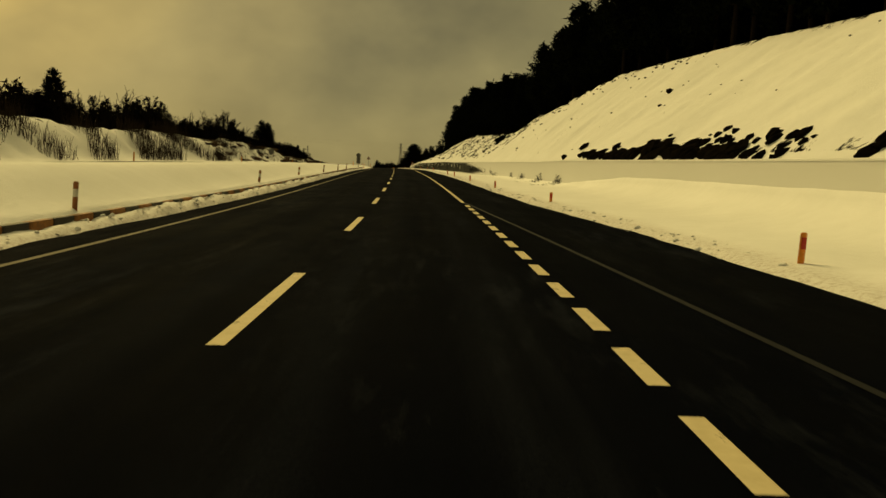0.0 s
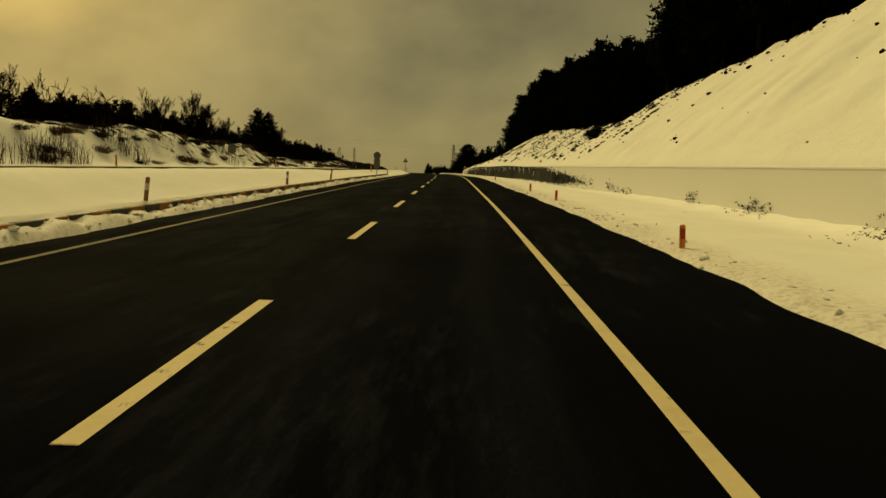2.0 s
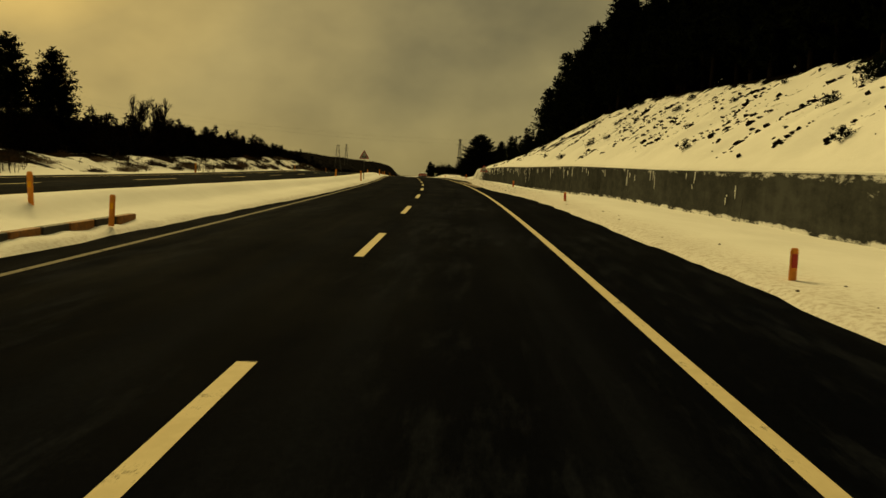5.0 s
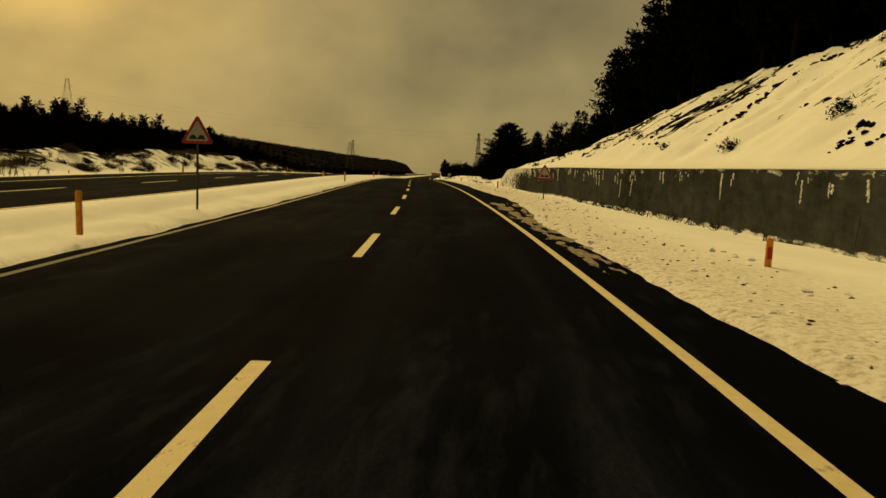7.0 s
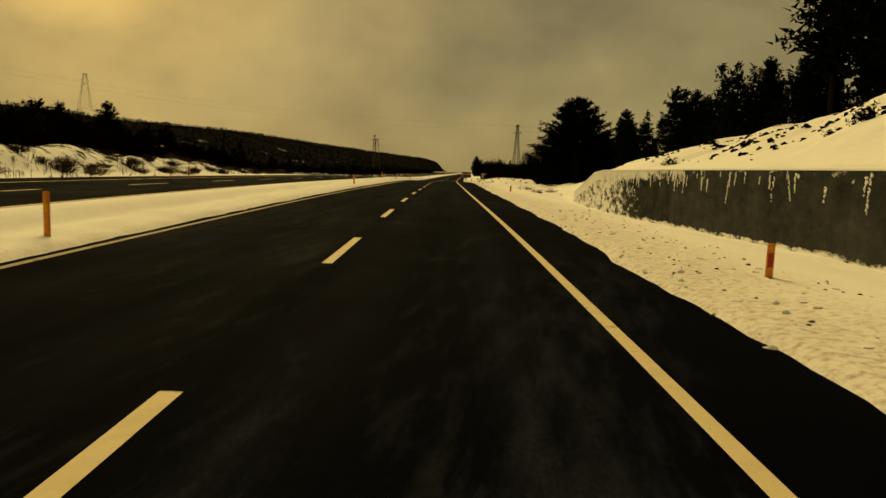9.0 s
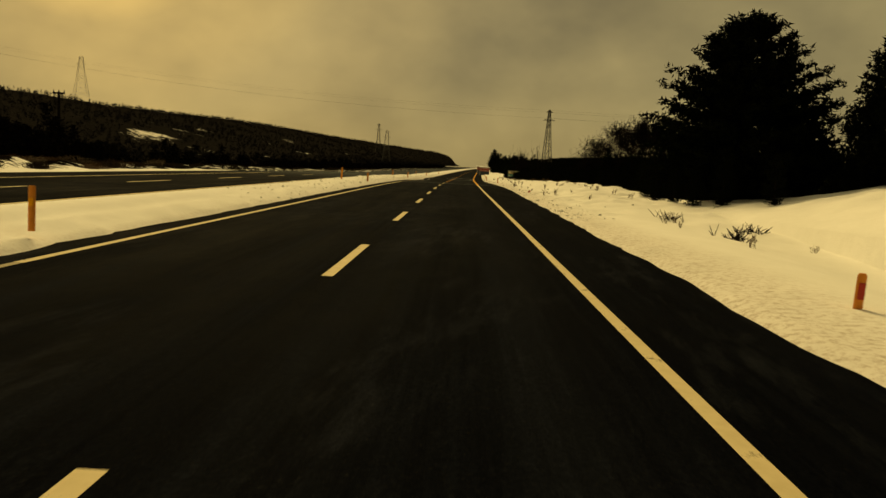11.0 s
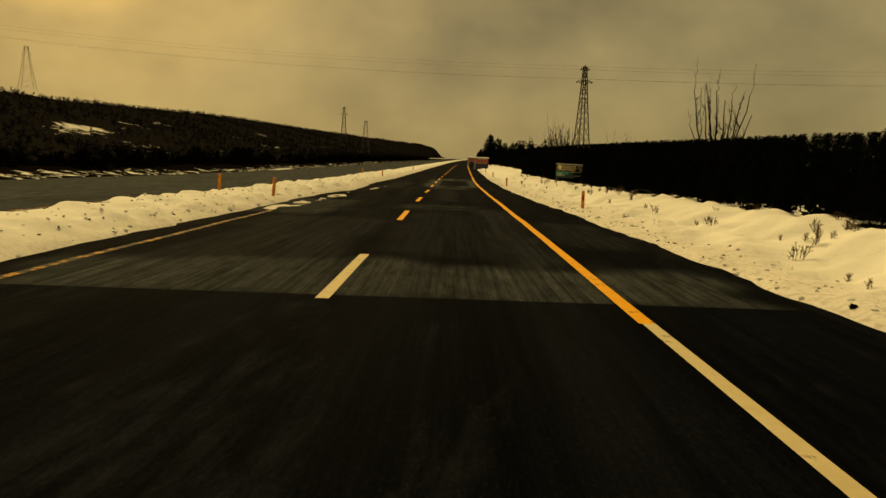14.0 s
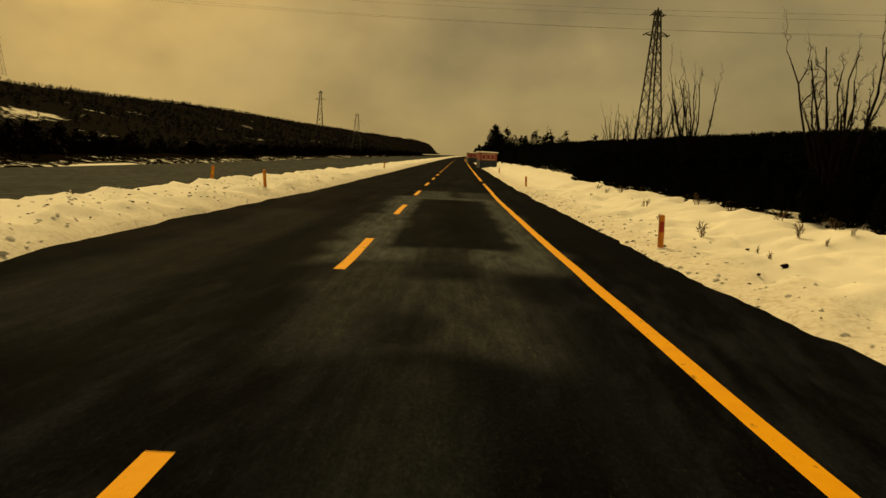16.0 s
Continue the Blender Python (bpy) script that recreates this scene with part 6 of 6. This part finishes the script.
# plants holding to the wall where the snow has dropped off
wp = np.random.default_rng(55)
cs = []
for _ in range(560):
    k_ = wp.random()
    if k_ < 0.24:
        s, h_ = 60.1 + 1.7 * math.sqrt(wp.random()) * math.cos(6.283 * wp.random()), 0.26 + wp.normal() * 0.28
    elif k_ < 0.44:
        s, h_ = 68.6 + 1.9 * math.sqrt(wp.random()) * math.cos(6.283 * wp.random()), 0.24 + wp.normal() * 0.28
    elif k_ < 0.58:
        s = wp.choice((78.0, 79.2, 85.9)) + wp.normal() * 0.7
        h_ = wp.normal(0.35, 0.16)
    elif k_ < 0.72:
        s = 97.5 + 9 * wp.random() ** 0.7
        h_ = wp.normal(0.12 + (s - 97) * 0.03, 0.15)
    else:
        s = 111 + 24 * wp.random() ** 0.8
        h_ = wp.normal(0.30 + (s - 112) * 0.012, 0.22)
    reach_d = np.linspace(WALL_D - 0.02, 10.4, 30)
    open_d = reach_d[ground_h(np.full(30, s), reach_d) <= h_]
    cs.append(at(s, (open_d[0] if len(open_d) else 10.4) - 0.05 * wp.random(), h_))
plants = Heap()
plants.add(*tufts(wp, np.array(cs), 0.085, 6))
tagged(new("wall_plants", plants.mesh("wall_plants", M_NEEDLE)), "small dark plants holding to the snow plastered wall", "plants", kind="stuff")
# brush and dead stalks at the wall's foot
foot_brush = Heap()
for _ in range(120):
    s = wp.choice((wp.uniform(196, 232), wp.uniform(206, 226), wp.choice((294.5, 297.5, 301.5)) + wp.normal() * 0.3))
    d = WALL_D - 0.15 - 0.55 * wp.random() if s < 270 else float(prof(s, (296, 10.2), (296.1, 11.6), (299, 11.6), (299.1, 9.9))) + wp.normal() * 0.22
    p = at(s, d, gh(s, d) - 0.05)
    for _k in range(3):
        tip = p + np.array((wp.normal() * 0.18, wp.normal() * 0.2, wp.uniform(0.12, 0.4)))
        foot_brush.add(*prism(p, tip, 0.018, 0.008, 3))
tagged(new("dead_brush", foot_brush.mesh("dead_brush", M_TWIG)), "dark dead brush sticking out of the snow at the wall's foot", "brush", kind="stuff")
WEED = [branchy(121 + i, 0.8, 2, 0.4, 6, 0.5, 0.004, 2, 0.3).mesh("stalks", M_DRY) for i in range(3)]
for i in range(190):
    r_ = rt.random()
    if r_ < 0.66:
        s, d = rt.uniform(318, 430), rt.uniform(6.6, 10.6)
    elif r_ < 0.72:
        s, d = rt.uniform(286, 322), rt.uniform(8.5, 12.5)
    else:
        s, d = rt.uniform(200, 300), float(left_road(230)[0]) - 8.6 - rt.uniform(0.5, 4)
    shrub(WEED[rt.randrange(3)], s, d, rt.uniform(0.2, 0.55), "dry brown weed stalks standing out of the snow", "dry weeds", "weed", sink=0.03)
for i in range(36):
    s = rt.uniform(296, 430)
    d = rt.choice((rt.uniform(6.2, 11.0), rt.uniform(6.0, 7.4)))
    o = new("clod", CLODS[rt.randrange(6)])
    o.matrix_basis = place(s, d, gh(s, d) + 0.01, rt.uniform(0, 360), 0, 0, rt.uniform(0.08, 0.28))
    tagged(o, "dark clod of earth on the snowy verge", "clod", "clods on the verge")
# lumps of ploughed snow along the road edges
def lump_mesh(seed):
    me = clod(seed, 0.16)
    me.materials.append(M_SNOW)
    a_ = me.attributes.new("dirt", "FLOAT", "POINT")
    a_.data.foreach_set("value", [0.15] * len(me.vertices))
    return me


LUMPS = [lump_mesh(200 + i) for i in range(5)]
for i in range(150):
    s = rt.choice((rt.uniform(5, 130), rt.uniform(5, 60), rt.uniform(300, 425)))
    left = rt.random() < 0.6
    d = float(snow_edge_left(s)) - rt.uniform(0.0, 0.5) if left else float(snow_edge_right(s)) + rt.uniform(0.0, 0.7)
    o = new("snow_lump", LUMPS[rt.randrange(5)])
    o.matrix_basis = place(s, d, gh(s, d) + 0.01, rt.uniform(0, 360), 0, 0, rt.uniform(0.2, 0.6))
    tagged(o, "dirty lump of ploughed snow at the road edge", "snow lump", "ploughed snow lumps")



def scatter_lumps(name, seed, spots, material, size, label, category, dirt=0.3):
    """Crumbs of snow or earth strewn over the verge as one mesh."""
    rng = np.random.default_rng(seed)
    bm = bmesh.new()
    bmesh.ops.create_icosphere(bm, subdivisions=1, radius=1.0)
    v0 = np.array([v.co[:] for v in bm.verts])
    f0 = np.array([[v.index for v in f.verts] for f in bm.faces])
    bm.free()
    n, k = len(spots), len(v0)
    P = at(spots[:, 0], spots[:, 1], ground_h(spots[:, 0], spots[:, 1]))
    r = size * rng.uniform(0.3, 1.0, (n, 1, 1)) ** 1.5
    V = v0[None] * (1 + 0.28 * rng.normal(size=(n, k, 1))) * r * np.array((1.1, 1.1, 0.7)) * rng.uniform(0.7, 1.3, (n, 1, 3))
    V = V + P[:, None, :]
    F = (f0[None] + (np.arange(n) * k)[:, None, None]).reshape(-1, 3)
    me = pymesh(name, V.reshape(-1, 3), F.tolist(), material)
    a_ = me.attributes.new("dirt", "FLOAT", "POINT")
    a_.data.foreach_set("value", np.repeat(rng.uniform(0.2, 1.0, n) * dirt, k))
    return tagged(new(name, me), label, category, kind="stuff")


lr_g = np.random.default_rng(66)
q_s = lr_g.uniform(168, 252, 480)
verge_a = np.stack([q_s, snow_edge_right(q_s) + 2.6 * lr_g.random(480) ** 1.3], -1)
scatter_lumps("snow_crumbs", 1, verge_a, M_SNOW, 0.06, "dirty crumbs of ploughed snow on the verge", "snow", 0.3)
q_s = lr_g.uniform(296, 440, 1000)
verge_b = np.stack([q_s, snow_edge_right(q_s) + 0.05 + 1.5 * lr_g.random(1000) ** 1.5], -1)
q_s = lr_g.uniform(296, 440, 1300)
verge_c = np.stack([q_s, snow_edge_left(q_s) - 0.1 - 2.2 * lr_g.random(1300)], -1)
q_s = lr_g.uniform(-2, 134, 1500)
strip_a = np.stack([q_s, snow_edge_left(q_s) + 0.12 - 0.6 * lr_g.random(1500)], -1)
q_s = lr_g.uniform(14, 110, 500)
strip_b = np.stack([q_s, snow_edge_right(q_s) - 0.05 + 0.9 * lr_g.random(500) ** 1.4], -1)
scatter_lumps("snow_crumbs", 5, np.concatenate([strip_a, strip_b]), M_SNOW, 0.055, "crumbs of dirty ploughed snow beside the kerb and the hard shoulder", "snow", 0.75)
scatter_lumps("snow_crumbs", 2, np.concatenate([verge_b, verge_c]), M_SNOW, 0.05, "crumbs of ploughed snow on the verge and median", "snow", 0.25)
# stones in the gullies of the cutting
gl = []
for _ in range(150):
    s0, d0 = lr_g.uniform(118, 284), lr_g.uniform(13.4, 20)
    n_ = int(lr_g.uniform(4, 22))
    dd_ = d0 + lr_g.random(n_) ** 0.8 * lr_g.uniform(1, 4)
    gl.append(np.stack([s0 + 0.25 * lr_g.normal(size=n_) + 0.12 * (dd_ - d0), np.minimum(dd_, 22.8)], -1))
e_s = np.concatenate([lr_g.uniform(60, 286, 420), lr_g.uniform(30, 286, 120)])
gl.append(np.stack([e_s, np.concatenate([22.6 + 0.5 * lr_g.normal(size=420), lr_g.uniform(13.5, 22.5, 120)])], -1))
scatter_lumps("slope_stones", 4, np.concatenate(gl), M_ROCK, 0.17, "dark stones and clods showing in the snowy gullies of the slope", "stones")
q_s = lr_g.uniform(330, 440, 620)
dark_a = np.stack([q_s, snow_edge_left(q_s) - 0.45 - 1.9 * lr_g.random(620)], -1)
q_s = lr_g.uniform(300, 440, 260)
dark_b = np.stack([q_s, snow_edge_right(q_s) + 0.1 + 0.9 * lr_g.random(260)], -1)
q_s = lr_g.uniform(172, 250, 300)
dark_c = np.stack([q_s, snow_edge_right(q_s) + 0.2 + 2.4 * lr_g.random(300)], -1)
q_s = lr_g.uniform(60, 170, 60)
dark_d = np.stack([q_s, snow_edge_right(q_s) + 0.2 + 1.2 * lr_g.random(60)], -1)
scatter_lumps("earth_crumbs", 3, np.concatenate([dark_a, dark_b, dark_c, dark_d]), M_EARTH, 0.036, "dark crumbs of earth thrown on the snow", "earth")

# ---- painted kerb along the median: last, piece by piece ----
kerb = thing("kerb", pose(0, 0, 0), "median kerb of stones painted black and yellow by turns", "kerb", kind="structure")


def kerb_mesh(material):
    bm = bmesh.new()
    box(bm, -0.09, 0.09, -0.485, 0.485, -0.2, 0.275, 0.025)
    me = finish(bm, "kerb_stone")
    me.materials.append(material)
    return me


KS = [kerb_mesh(M_KERBBLACK), kerb_mesh(M_KERBYELLOW)]
for i in range(150):
    s = -8 + i
    o = new("kerb_stone", KS[i % 2])
    o.matrix_basis = place(s, float(snow_edge_left(s)) - 0.58, 0.0, 0)
    o.parent = kerb
